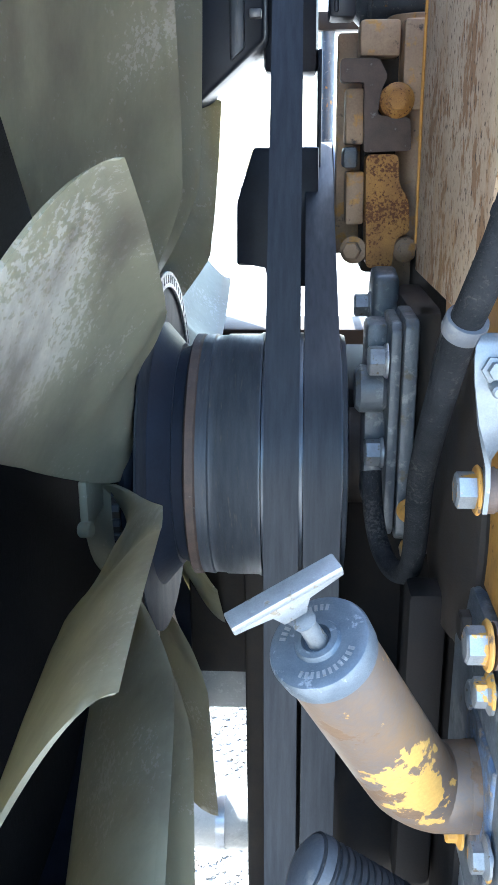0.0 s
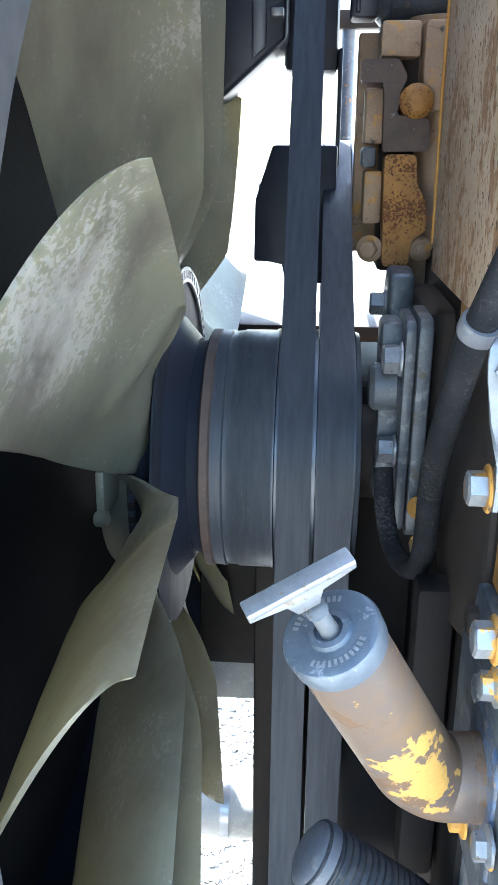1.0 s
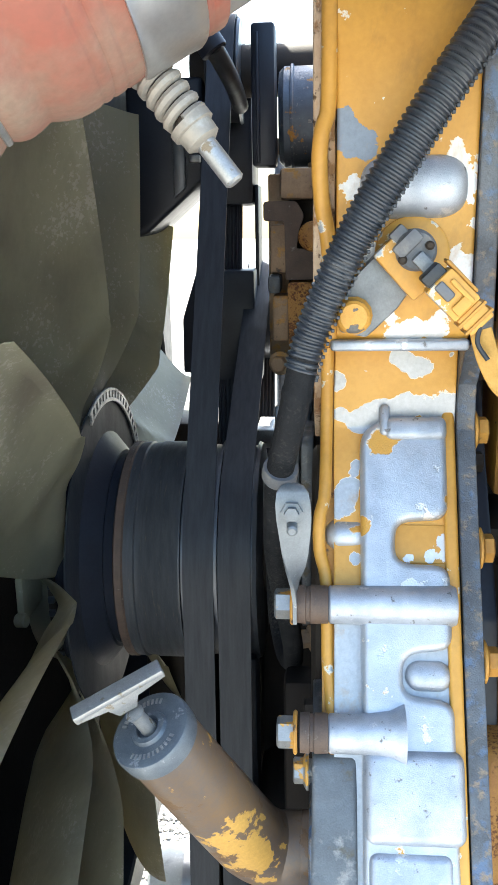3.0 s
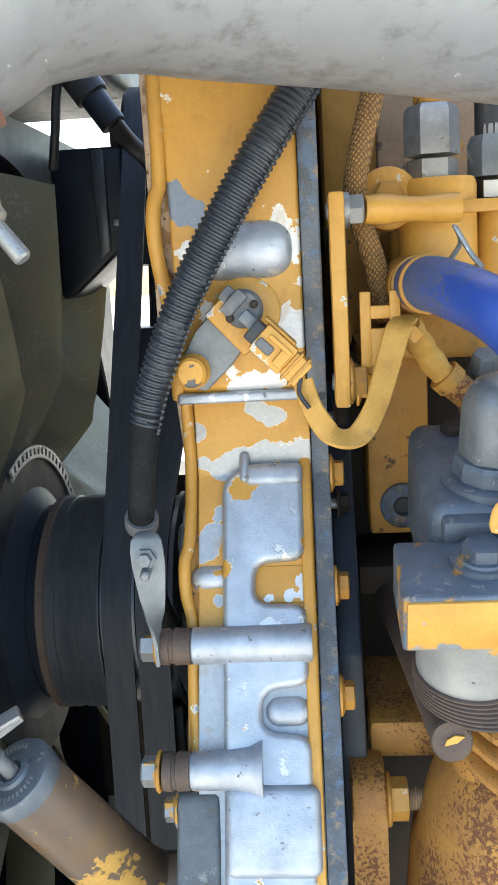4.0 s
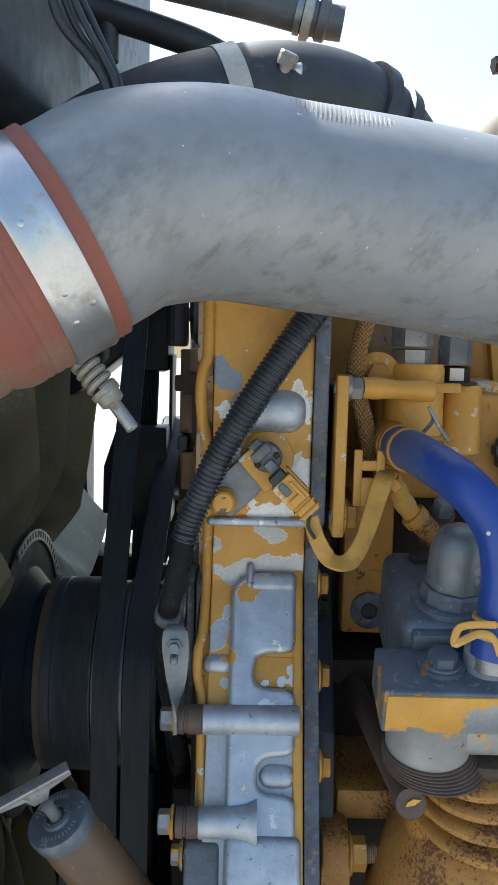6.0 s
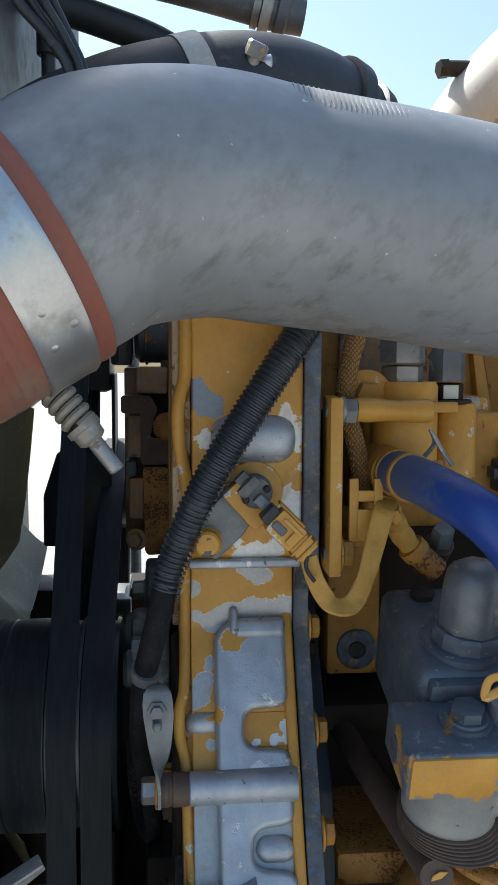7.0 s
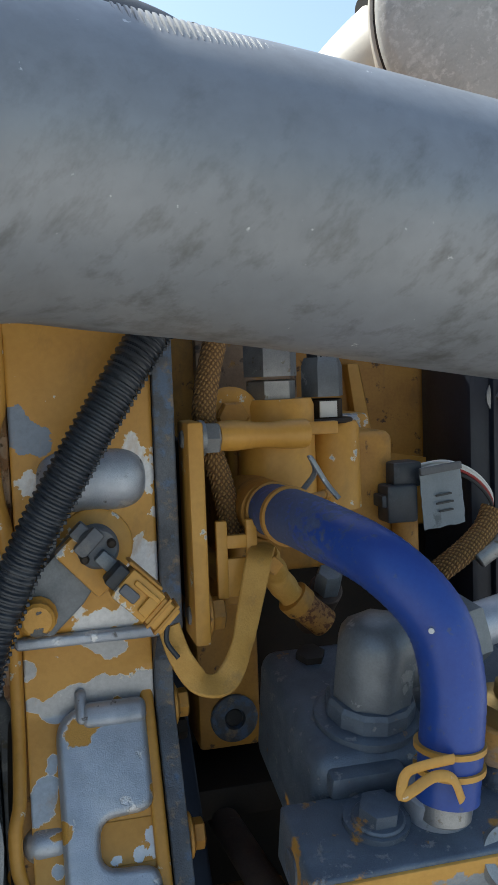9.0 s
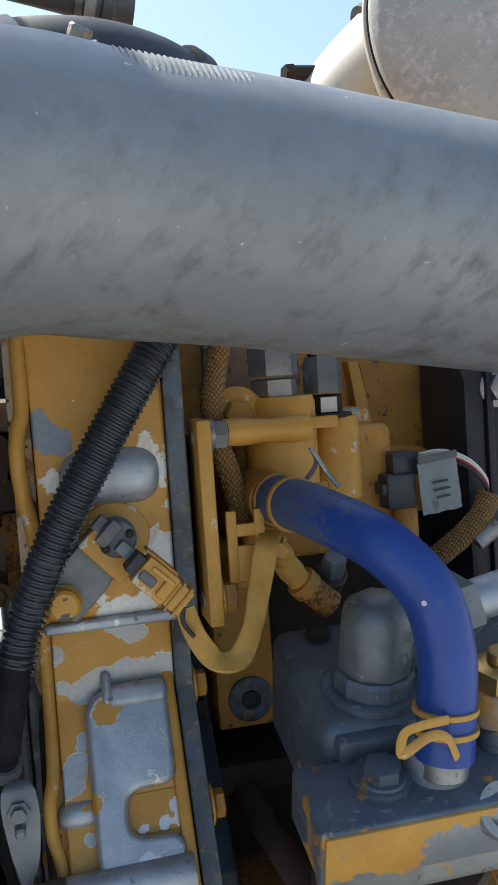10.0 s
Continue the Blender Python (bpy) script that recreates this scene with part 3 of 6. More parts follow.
part("pocket_boss", moved(moved(capsule((0.174, 0, 0), (0.2005, 0, 0), 0.0085), Matrix.Translation((0, 0.1465, 0.0)) @ Matrix.Diagonal((1, 1, 0.7, 1))), SL), "aluminium", housing)
part("pocket_floor", pad(0.167, 0.2005, 0.060, 0.083, 0.0008, 0.0008), "pocket", housing)
part("edge_strip", pad(0.1985, 0.2062, -0.01, 0.33, 0.0050, 0.0022), "yellow", housing)
part("lower_pad", pad(0.150, 0.2045, 0.186, 0.235, 0.0135, 0.0065), "aluminium", housing)
part("lower_pad", pad(0.152, 0.197, 0.238, 0.42, 0.0115, 0.005), "aluminium", housing)
part("stud_boss", revolve([(0, 0.0098), (0.0012, 0.0110), (0.030, 0.0113), (0.070, 0.0118), (0.0725, 0.0108)], (0.1305, 0.3735, 1.1430), (1, 0.012, 0), 40), "aluminium", housing)
part("stud_boss", revolve([(0, 0.0098), (0.0012, 0.0108), (0.022, 0.0112), (0.034, 0.0128), (0.042, 0.0165)], (0.1305, 0.338, 1.0820), (1, 0.012, 0), 40), "aluminium", housing)
part("side_boss", capsule((0.128, 0.404, 1.174), (0.156, 0.405, 1.174), 0.010), "cover_low", housing)
part("front_flange", tube([(0.130, 0.425, 1.285), (0.1295, 0.428, 1.24), (0.1285, 0.408, 1.200), (0.1255, 0.400, 1.187), (0.1255, 0.396, 1.168), (0.1295, 0.388, 1.15), (0.1305, 0.368, 1.11), (0.133, 0.352, 1.083), (0.133, 0.33, 1.04)], 0.0038, seg=14), "yellow", housing, "yellow-painted rounded flange edge")
part("flange_web", prism([(0.60, 1.288), (0.43, 1.288), (0.432, 1.235), (0.402, 1.175), (0.366, 1.11), (0.3445, 1.07), (0.60, 1.07)], "x", 0.127, 0.1345, 0.001), "yellow_dirty", housing)
part("filler_pad", prism([(0.46, 1.068), (0.3395, 1.068), (0.3345, 1.064), (0.3065, 1.014), (0.276, 0.960), (0.276, 0.90), (0.46, 0.90)], "x", 0.1215, 0.1465, 0.003), "arm_grey", housing, "dark grey worn metal pad")

cover = thing("front_cover", (0.17, 0.5, 1.29), "yellow-painted front cover with bare metal showing through chips", "engine cover")
part("cover_body", prism([(0.60, 1.291), (0.393, 1.291), (0.386, 1.298), (0.385, 1.45), (0.387, 1.55), (0.393, 1.584), (0.438, 1.584), (0.444, 1.56), (0.60, 1.56)], "x", 0.134, 0.2065, 0.002), "cover_paint", cover)
part("ledge", box(0.131, 0.2064, 0.3845, 0.40, 1.2880, 1.2945, 0.0022, 3), "aluminium", cover)
part("edge_bead", tube([(0.1300, 0.392, 1.55), (0.1300, 0.388, 1.50), (0.1298, 0.387, 1.42), (0.1265, 0.384, 1.404), (0.1250, 0.383, 1.388), (0.1265, 0.385, 1.366), (0.1300, 0.388, 1.345), (0.1310, 0.389, 1.31), (0.1315, 0.392, 1.291)], 0.0043, seg=14), "yellow", cover)
part("rusty_front_face", prism([(0.392, 1.60), (0.392, 1.300), (0.437, 1.292), (0.455, 1.24), (0.545, 1.200), (0.735, 1.198), (0.735, 1.60)], "x", 0.1215, 0.1335, 0.0015), "rust", cover, "scaly rusted front edge")
part("paint_edge", tube([(0.1212, 0.7365, 1.60), (0.1212, 0.7365, 1.45), (0.1205, 0.7365, 1.33), (0.1212, 0.7365, 1.22)], 0.0013, seg=10), "yellow_dirty", cover, "thin line of yellow paint")
part("oval_hump", moved(capsule((0.146, 0, 0), (0.2020, 0, 0), 0.0165, 3.2, 48, 14), Matrix.Translation((0, 0.3885, 1.374)) @ Matrix.Diagonal((1, 0.70, 1, 1))), "aluminium", cover, "polished bare oval hump")
part("round_boss", revolve([(0, 0.020), (0.003, 0.0195), (0.004, 0.018)], (0.174, 0.387, 1.340), (0, -1, 0)), "yellow", cover)

plate = thing("gasket_plate", (0.214, 0.5, 0.82), "dark steel spacer plate with blue sealant along its edge", "plate")
part("plate", prism([(0.60, 1.58), (0.392, 1.58), (0.3815, 1.46), (0.3815, 1.292), (0.405, 1.285), (0.4255, 1.262), (slope(1.235) - 0.005, 1.235), (slope(1.0) - 0.005, 1.0), (slope(0.82) - 0.005, 0.82), (0.60, 0.82)], "x", 0.207, 0.2178, 0.0012), "gasket", plate)
# Shade of the gap beside the plate is put into the web's colour.
part("rear_web", prism([(0.62, 1.30), (0.52, 1.28), (0.47, 1.20), (0.405, 1.12), (0.375, 1.0), (0.375, 0.82), (0.62, 0.82)], "x", 0.2182, 0.234, 0.002), "dark", plate)

for y, z in ((0.4325, 1.2325), (0.3965, 1.170), (0.366, 1.113)):
    bolt((0.2180, y, z), (1, 0, 0))
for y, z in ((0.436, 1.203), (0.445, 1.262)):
    bolt((0.2222, y + 0.03, z), (1, 0, 0), 0.007, mat="grime_shade", label="grimy hex bolt in the shade behind the plate")

# studs on the housing
for y, z, w in ((0.3735, 1.1430, -0.0025), (0.338, 1.0820, 0.0)):
    st = thing("spacer_bolt", (0.116 + w, y, z), "long hex bolt with yellow washer and brown spacer sleeve", "bolt", "spacer bolts")
    part("head", hexagon((0.1115 + w, y, z), (0.1020 + w, y, z), 0.0088), "bolt_worn", st, "grey hex head with yellow paint left on it")
    part("washer", rod((0.1112 + w, y, z), (0.1135 + w, y, z), 0.0120), "yellow_dirty", st, "yellow washer")
    part("sleeve", revolve([(0, 0.0108), (0.005, 0.0112), (0.0055, 0.0102), (0.0075, 0.0102), (0.008, 0.0112), (0.0155 - w, 0.0108)], (0.1150 + w, y, z), (1, 0, 0), 32), "layers", st, "brown corroded sleeve")

# ---- sensor on the cover ----
sensor = thing("speed_sensor", (0.172, 0.372, 1.338), "speed sensor with yellow overspray on a grey bracket", "sensor")
part("bracket", join(prism([(0.136, 1.300), (0.150, 1.297), (0.166, 1.312), (0.180, 1.332), (0.172, 1.349), (0.160, 1.347), (0.146, 1.331), (0.134, 1.312)], "y", 0.3745, 0.386, 0.0015)), "fitting", sensor)
part("yellow_arm", moved(box(-0.007, 0.007, -0.004, 0.004, -0.016, 0.016, 0.002), Matrix.Translation((0.168, 0.369, 1.333)) @ Euler((0, radians(-42), 0)).to_matrix().to_4x4()), "yellow", sensor)
part("cap", revolve([(0, 0.0105), (0.010, 0.0105), (0.012, 0.009)], (0.1735, 0.374, 1.342), (0.05, -1, 0.05), 32), "rubber_dusty", sensor, "dark grey round sensor cap with two holes")
part("cap_tab", moved(box(-0.0055, 0.0055, -0.004, 0.004, -0.0045, 0.0045, 0.0012), Matrix.Translation((0.1670, 0.3690, 1.3490)) @ Euler((0, radians(45), 0)).to_matrix().to_4x4()), "rubber_dusty", sensor)
part("cap_latch", moved(box(-0.0040, 0.0075, -0.0045, 0.0045, -0.0036, 0.0036, 0.0010), Matrix.Translation((0.1765, 0.3605, 1.3375)) @ Euler((0, radians(45), 0)).to_matrix().to_4x4()), "fitting", sensor)
part("cap_bridge", moved(box(-0.0095, -0.0020, -0.0035, 0.0030, -0.0078, 0.0078, 0.0016), Matrix.Translation((0.1735, 0.3625, 1.342)) @ Euler((0, radians(45), 0)).to_matrix().to_4x4()), "rubber_dusty", sensor)
part("cap_lug", box(0.1765, 0.1815, 0.3615, 0.3725, 1.3330, 1.3372, 0.0012), "rubber_dusty", sensor)
part("cap_rim", revolve([(0, 0.0112), (0.004, 0.0112), (0.005, 0.0105)], (0.1735, 0.3745, 1.342), (0.05, -1, 0.05), 32), "rubber_dusty", sensor)
for dx, dz in ((-0.0068, -0.0040), (0.0066, 0.0030)):
    part("terminal", rod((0.1738 + dx, 0.3640, 1.342 + dz), (0.1738 + dx, 0.3590, 1.342 + dz), 0.0023), "grime_shade", sensor)
ROT = Euler((0, radians(45), 0)).to_matrix().to_4x4()


def tilted(x0, x1, y0, y1, z0, z1, at, bevel=0.0012):
    return moved(box(x0, x1, y0, y1, z0, z1, bevel), Matrix.Translation(at) @ ROT)


plug = thing("connector_plug", (0.192, 0.348, 1.320), "yellow-oversprayed wiring connector plugged into the sensor", "connector")
part("neck", tilted(-0.016, -0.006, -0.007, 0.007, -0.006, 0.006, (0.190, 0.352, 1.322)), "rubber", plug)
part("shell", tilted(-0.010, 0.011, -0.0075, 0.0075, -0.0085, 0.0085, (0.190, 0.350, 1.322)), "yellow", plug)
part("latch", tilted(-0.009, 0.001, -0.0095, -0.0074, -0.0045, 0.0010, (0.190, 0.350, 1.322)), "rubber_dusty", plug)
part("latch_frame", join(tilted(-0.006, 0.010, -0.0098, -0.0072, 0.0030, 0.0058, (0.190, 0.350, 1.322)), tilted(0.004, 0.010, -0.0100, -0.0072, -0.0056, 0.0040, (0.190, 0.350, 1.322))), "yellow", plug)
part("side_rail", tilted(-0.014, 0.008, -0.0060, 0.0065, 0.0085, 0.0105, (0.190, 0.350, 1.322)), "yellow_dirty", plug)
part("rear_shell", tilted(0.011, 0.022, -0.0065, 0.0065, -0.0075, 0.0075, (0.190, 0.350, 1.322)), "yellow", plug)
part("rib", tilted(0.013, 0.0145, -0.008, 0.008, -0.009, 0.009, (0.190, 0.350, 1.322), 0.0004), "yellow_dirty", plug)
part("rib", tilted(0.018, 0.0195, -0.008, 0.008, -0.009, 0.009, (0.190, 0.350, 1.322), 0.0004), "yellow_dirty", plug)
sb = thing("sensor_bolt", (0.1430, 0.3745, 1.3090), "round-headed bolt with thick flaked yellow paint on the sensor bracket", "bolt")
part("head", revolve([(0, 0.0100), (0.002, 0.0102), (0.0035, 0.0090), (0.0095, 0.0086), (0.0110, 0.0070), (0.0112, 0.0)], (0.1430, 0.3745, 1.3090), (0, -1, 0), 14), "bolt_paint", sb)
part("shank", rod((0.1430, 0.3745, 1.3090), (0.1430, 0.39, 1.3090), 0.005), "zinc", sb)

loom = thing("taped_wire_loom", (0.223, 0.35, 1.27), "yellow-oversprayed taped wire loom hanging in a loop", "wire loom")
part("tape", ribbon([((0.205, 0.348, 1.304), 0.0110, (-0.3, -1, 0.3)), ((0.210, 0.346, 1.288), 0.0115, (-0.4, -1, 0.4)), ((0.220, 0.347, 1.2735), 0.0125, (-0.2, -0.8, 0.9)), ((0.233, 0.351, 1.272), 0.0130, (0.25, -0.8, 0.8)), ((0.2435, 0.358, 1.286), 0.0135, (0.5, -1, 0.1)), ((0.2515, 0.366, 1.308), 0.0140, (0.1, -1, 0.0)), ((0.2580, 0.373, 1.326), 0.0140, (-0.2, -1, 0.2)), ((0.2640, 0.384, 1.3315), 0.0130, (-0.2, -0.6, 0.8))], 0.0026), "tape", loom, smooth=25)
part("black_wire", tube([(0.204, 0.345, 1.306), (0.203, 0.343, 1.298), (0.208, 0.341, 1.290)], 0.0013, 0.002, 8), "rubber", loom)
part("branch", tube([(0.264, 0.386, 1.328), (0.274, 0.402, 1.314), (0.286, 0.410, 1.297), (0.300, 0.412, 1.284)], lambda d, s: 0.0085 + 0.0005 * math.sin(d * 380), 0.002, 16, 0.8), "tape", loom)
part("loom_nut", moved(box(-0.004, 0.004, -0.003, 0.003, -0.004, 0.004, 0.001), Matrix.Translation((0.267, 0.376, 1.323)) @ ROT), "yellow_dirty", loom)
part("branch_collar", tube([(0.2875, 0.4105, 1.2955), (0.2935, 0.4115, 1.2895)], 0.0104, 0.002, 18), "yellow_dirty", loom, "dirty yellow collar")
part("branch_end", tube([(0.293, 0.4115, 1.290), (0.308, 0.413, 1.2765)], 0.0090, 0.002, 16), "yellow_rust", loom, "rusty branch end")

hclip = thing("retainer_clip", (0.252, 0.40, 1.33), "yellow-painted slotted metal retainer clip", "clip")
part("clip_plate", join(box(0.2380, 0.2443, 0.3835, 0.3875, 1.305, 1.3475, 0.001), box(0.2547, 0.2608, 0.3835, 0.3875, 1.305, 1.3475, 0.001), box(0.2438, 0.2552, 0.3838, 0.3872, 1.3320, 1.3395, 0.001), box(0.2438, 0.2552, 0.3838, 0.3872, 1.3055, 1.3268, 0.001)), "yellow", hclip)
part("clip_foot", box(0.240, 0.259, 0.3870, 0.56, 1.300, 1.311, 0.002), "yellow_dirty", hclip)

# flat bar with a bolt at each end and a sleeve
bar = thing("flat_bar_bracket", (0.227, 0.39, 1.29), "yellow-painted flat bar bracket standing beside the gasket plate", "bracket")
part("bar", box(0.2225, 0.2312, 0.372, 0.402, 1.284, 1.402, 0.0018, 2), "yellow", bar)
part("bar_tie", box(0.224, 0.231, 0.402, 0.57, 1.30, 1.39, 0.002), "grime_shade", bar)
bolt((0.2312, 0.386, 1.3925), (1, 0, 0), 0.0088, 0.009, flange=1.12, mat="bolt_worn", label="blue-grey hex bolt with flaked yellow paint holding the flat bar")
bolt((0.2312, 0.386, 1.2975), (1, 0, 0), 0.0092, 0.008)
bolt((0.2362, 0.425, 1.290), (1, 0, 0), 0.0092, 0.008, mat="yellow")
sleeve = thing("wrapped_sleeve", (0.272, 0.40, 1.392), "yellow-painted wrapped sleeve lying across the hose fittings", "sleeve")
part("sleeve", tube([(0.2425, 0.394, 1.3925), (0.26, 0.398, 1.392), (0.28, 0.401, 1.391), (0.2965, 0.404, 1.391)], lambda d, s: 0.0078 + 0.0007 * math.sin(d * 160), 0.002, 18), "yellow", sleeve)
part("sleeve_strap", box(0.296, 0.322, 0.418, 0.424, 1.3885, 1.396, 0.001), "yellow", sleeve)

# ---- fittings and hoses behind the pipe ----
hydr = thing("fitting_manifold", (0.30, 0.47, 1.30), "yellow-painted manifold with upright bosses for hose fittings", "manifold")
part("body", box(0.262, 0.372, 0.452, 0.552, 1.300, 1.386, 0.006, 3), "yellow_dirty", hydr)
part("boss", revolve([(0, 0.024), (0.075, 0.0235), (0.079, 0.022)], (0.2895, 0.440, 1.331), (0, 0, 1), 36), "yellow", hydr)
part("boss", revolve([(0, 0.0165), (0.051, 0.016), (0.054, 0.0145)], (0.3290, 0.447, 1.340), (0, 0, 1), 32), "yellow", hydr)
part("hose_spigot", rod((0.271, 0.44, 1.350), (0.2715, 0.395, 1.349), 0.0165), "yellow_dirty", hydr)
part("eye_ring", revolve([(0, 0.0185), (0.012, 0.0185), (0.014, 0.016), (0.014, 0.010)], (0.2590, 0.440, 1.399), (0, -1, 0.1), 32), "yellow", hydr)
part("eye_bolt", hexagon((0.2590, 0.428, 1.4002), (0.2590, 0.420, 1.4010), 0.0100, 0.2), "yellow_dirty", hydr)
part("side_tab", box(0.342, 0.372, 0.49, 0.552, 1.31, 1.396, 0.004), "yellow", hydr)
f1 = thing("hose_fitting", (0.2865, 0.44, 1.41), "grey steel hydraulic hose fitting with pitted shiny flats", "fitting", "hose fittings")
part("collar", hexagon((0.2865, 0.437, 1.409), (0.2865, 0.437, 1.4215), 0.0152, 0.06), "zinc", f1)
part("nut", hexagon((0.2865, 0.437, 1.4235), (0.2865, 0.437, 1.452), 0.0165), "zinc", f1)
part("neck", rod((0.2865, 0.437, 1.45), (0.2865, 0.437, 1.475), 0.0105), "yellow_dirty", f1)
part("line", tube([(0.2865, 0.437, 1.47), (0.288, 0.445, 1.50), (0.292, 0.47, 1.53), (0.30, 0.52, 1.55)], 0.010, 0.004, 16), "rubber", f1)
f2 = thing("hose_fitting", (0.3225, 0.45, 1.395), "dark hydraulic hose fitting with one bare shiny flat", "fitting", "hose fittings")
part("flange", rod((0.3225, 0.447, 1.3935), (0.3225, 0.447, 1.3965), 0.0185), "grime_shade", f2)
part("nut", hexagon((0.3225, 0.447, 1.396), (0.3225, 0.447, 1.4085), 0.0130, 0.05), "grime_shade", f2)
part("bare_flat", box(0.3165, 0.3275, 0.4345, 0.4362, 1.3975, 1.4072, 0), "white", f2, "bare shiny flat")
part("upper_nut", hexagon((0.3225, 0.447, 1.410), (0.3225, 0.447, 1.434), 0.0135, 0.22), "fitting", f2)
part("upper_neck", rod((0.3225, 0.447, 1.432), (0.3225, 0.447, 1.442), 0.0088, 0.002), "zinc", f2)
part("line", tube([(0.3225, 0.447, 1.43), (0.3225, 0.45, 1.47), (0.325, 0.48, 1.51), (0.33, 0.54, 1.53)], 0.009, 0.004, 16), "rubber", f2)

braided = thing("braided_hose", (0.252, 0.415, 1.34), "brown cloth-braided loom hanging behind the bolt", "hose")
part("braid", tube([(0.262, 0.43, 1.53), (0.255, 0.415, 1.485), (0.250, 0.411, 1.455), (0.2430, 0.409, 1.428), (0.2390, 0.408, 1.404), (0.2425, 0.410, 1.384), (0.2485, 0.413, 1.365), (0.2530, 0.412, 1.340), (0.2535, 0.41, 1.328)], lambda d, s: 0.0068 + 0.00025 * math.sin(d * 1500), 0.0015, 18), "braid", braided)

HOSE = [(0.2712, 0.412, 1.3495), (0.2735, 0.375, 1.3505), (0.2810, 0.338, 1.3480), (0.2985, 0.300, 1.3365), (0.3155, 0.2835, 1.3140), (0.3215, 0.2795, 1.2860), (0.3200, 0.2790, 1.2570), (0.3175, 0.2790, 1.2320)]
blue = thing("blue_coolant_hose", (0.3175, 0.279, 1.232), "bright blue silicone coolant hose bent between two spring clamps", "hose")
part("hose", tube(HOSE, lambda d, s: 0.0146 + 0.00012 * math.sin(d * 1400), 0.002, 32), "blue_hose", blue)
for c, d, w in (((0.2725, 0.392, 1.350), (0.04, -1, 0.02), 0.0045), ((0.2745, 0.368, 1.3502), (0.10, -1, 0.0), 0.0035)):
    part("clamp_ring", revolve([(-w / 2, 0.0148), (-w / 2, 0.0162), (w / 2, 0.0162), (w / 2, 0.0148)], c, d, 36), "yellow_dirty", blue, "yellow-oversprayed spring clamp")
part("clamp_tang", tube([(0.287, 0.385, 1.360), (0.2935, 0.38, 1.371), (0.290, 0.377, 1.380), (0.2975, 0.374, 1.366), (0.3035, 0.37, 1.357)], 0.0010, 0.001, 8, 1.6), "zinc", blue)
part("clamp_pin", join(rod((0.286, 0.386, 1.3555), (0.3055, 0.398, 1.3560), 0.0022), revolve([(-0.003, 0.0012), (-0.002, 0.0030), (0.002, 0.0030), (0.003, 0.0012)], (0.3060, 0.3983, 1.3560), (1, 0.6, 0), 14)), "yellow_dirty", blue)
for z in (1.2565, 1.2465):
    part("clamp_ring", revolve([(-0.0013, 0.0149), (-0.0013, 0.0163), (0.0013, 0.0163), (0.0013, 0.0149)], (0.3192 + (z - 1.2515) * 0.05, 0.279, z), (0.05, 0, 1), 36), "yellow", blue, "yellow-oversprayed spring clamp")
part("clamp_tang", tube([(0.3130, 0.2630, 1.2575), (0.2970, 0.2605, 1.2578), (0.2900, 0.262, 1.2545), (0.2880, 0.262, 1.2455), (0.2920, 0.2605, 1.2475), (0.3020, 0.2600, 1.2525), (0.3110, 0.2605, 1.2500), (0.3160, 0.2615, 1.2390)], 0.0024, 0.0010, 12, 0.35, (0, -1, 0)), "yellow", blue)
part("scuff", revolve([(0, 0.0014), (0.0004, 0.0012)], (0.3075, 0.2708, 1.3122), (-0.55, -0.8, 0.1), 10), "white", blue)

# ---- bracket, dark plate and plug in the shade ----
br = thing("yellow_bracket", (0.266, 0.52, 1.17), "yellow-painted bracket with a dark round bushing", "bracket")
part("bracket_plate", box(0.246, 0.290, 0.502, 0.562, 1.168, 1.300, 0.004), "yellow_dirty", br)
part("bushing", revolve([(0, 0.0165), (0.003, 0.0165), (0.0042, 0.0150), (0.0042, 0.0075), (0.0005, 0.0065)], (0.2705, 0.5025, 1.190), (0, -1, 0), 32), "gasket", br)
part("hole", rod((0.2705, 0.5030, 1.190), (0.2705, 0.5010, 1.190), 0.0062), "rubber", br)
cross = thing("cross_bar", (0.25, 0.5, 1.155), "yellow-brown cross bar behind the compressor", "bar")
# Upper bar drawn near-black: the dark gap's shade is in its colour.
part("upper_bar", box(0.236, 0.33, 0.48, 0.56, 1.130, 1.152, 0.003), "grime_shade", cross)
part("lower_bar", box(0.236, 0.30, 0.40, 0.50, 1.050, 1.076, 0.005), "yellow_rust", cross)
dp = thing("control_module", (0.50, 0.50, 1.15), "black control module bolted to the engine side", "engine part")
part("case", box(0.437, 0.64, 0.472, 0.55, 1.10, 1.56, 0.006), "dark", dp)
part("cooling_rib", box(0.452, 0.458, 0.466, 0.475, 1.12, 1.55, 0.002), "dark", dp)
bolt((0.4640, 0.4715, 1.4035), (0, -1, 0.02), 0.0105, 0.008, mat="zinc", label="clean zinc hex bolt on a dark plate", flange=1.4, group="")

tagc = thing("sensor_connector", (0.375, 0.45, 1.33), "dirty grey wiring connector with an upside-down paper tag", "connector")
part("connector_body", join(box(0.360, 0.381, 0.436, 0.462, 1.328, 1.352, 0.002), box(0.366, 0.386, 0.440, 0.458, 1.350, 1.366, 0.002), box(0.357, 0.363, 0.438, 0.455, 1.338, 1.346, 0.001)), "conduit", tagc)
part("connector_boot", rod((0.3775, 0.45, 1.300), (0.3775, 0.45, 1.330), 0.0085), "yellow_dirty", tagc)
TAG = Matrix.Translation((0.3965, 0.434, 1.3435)) @ Euler((0, radians(-5), radians(6))).to_matrix().to_4x4()


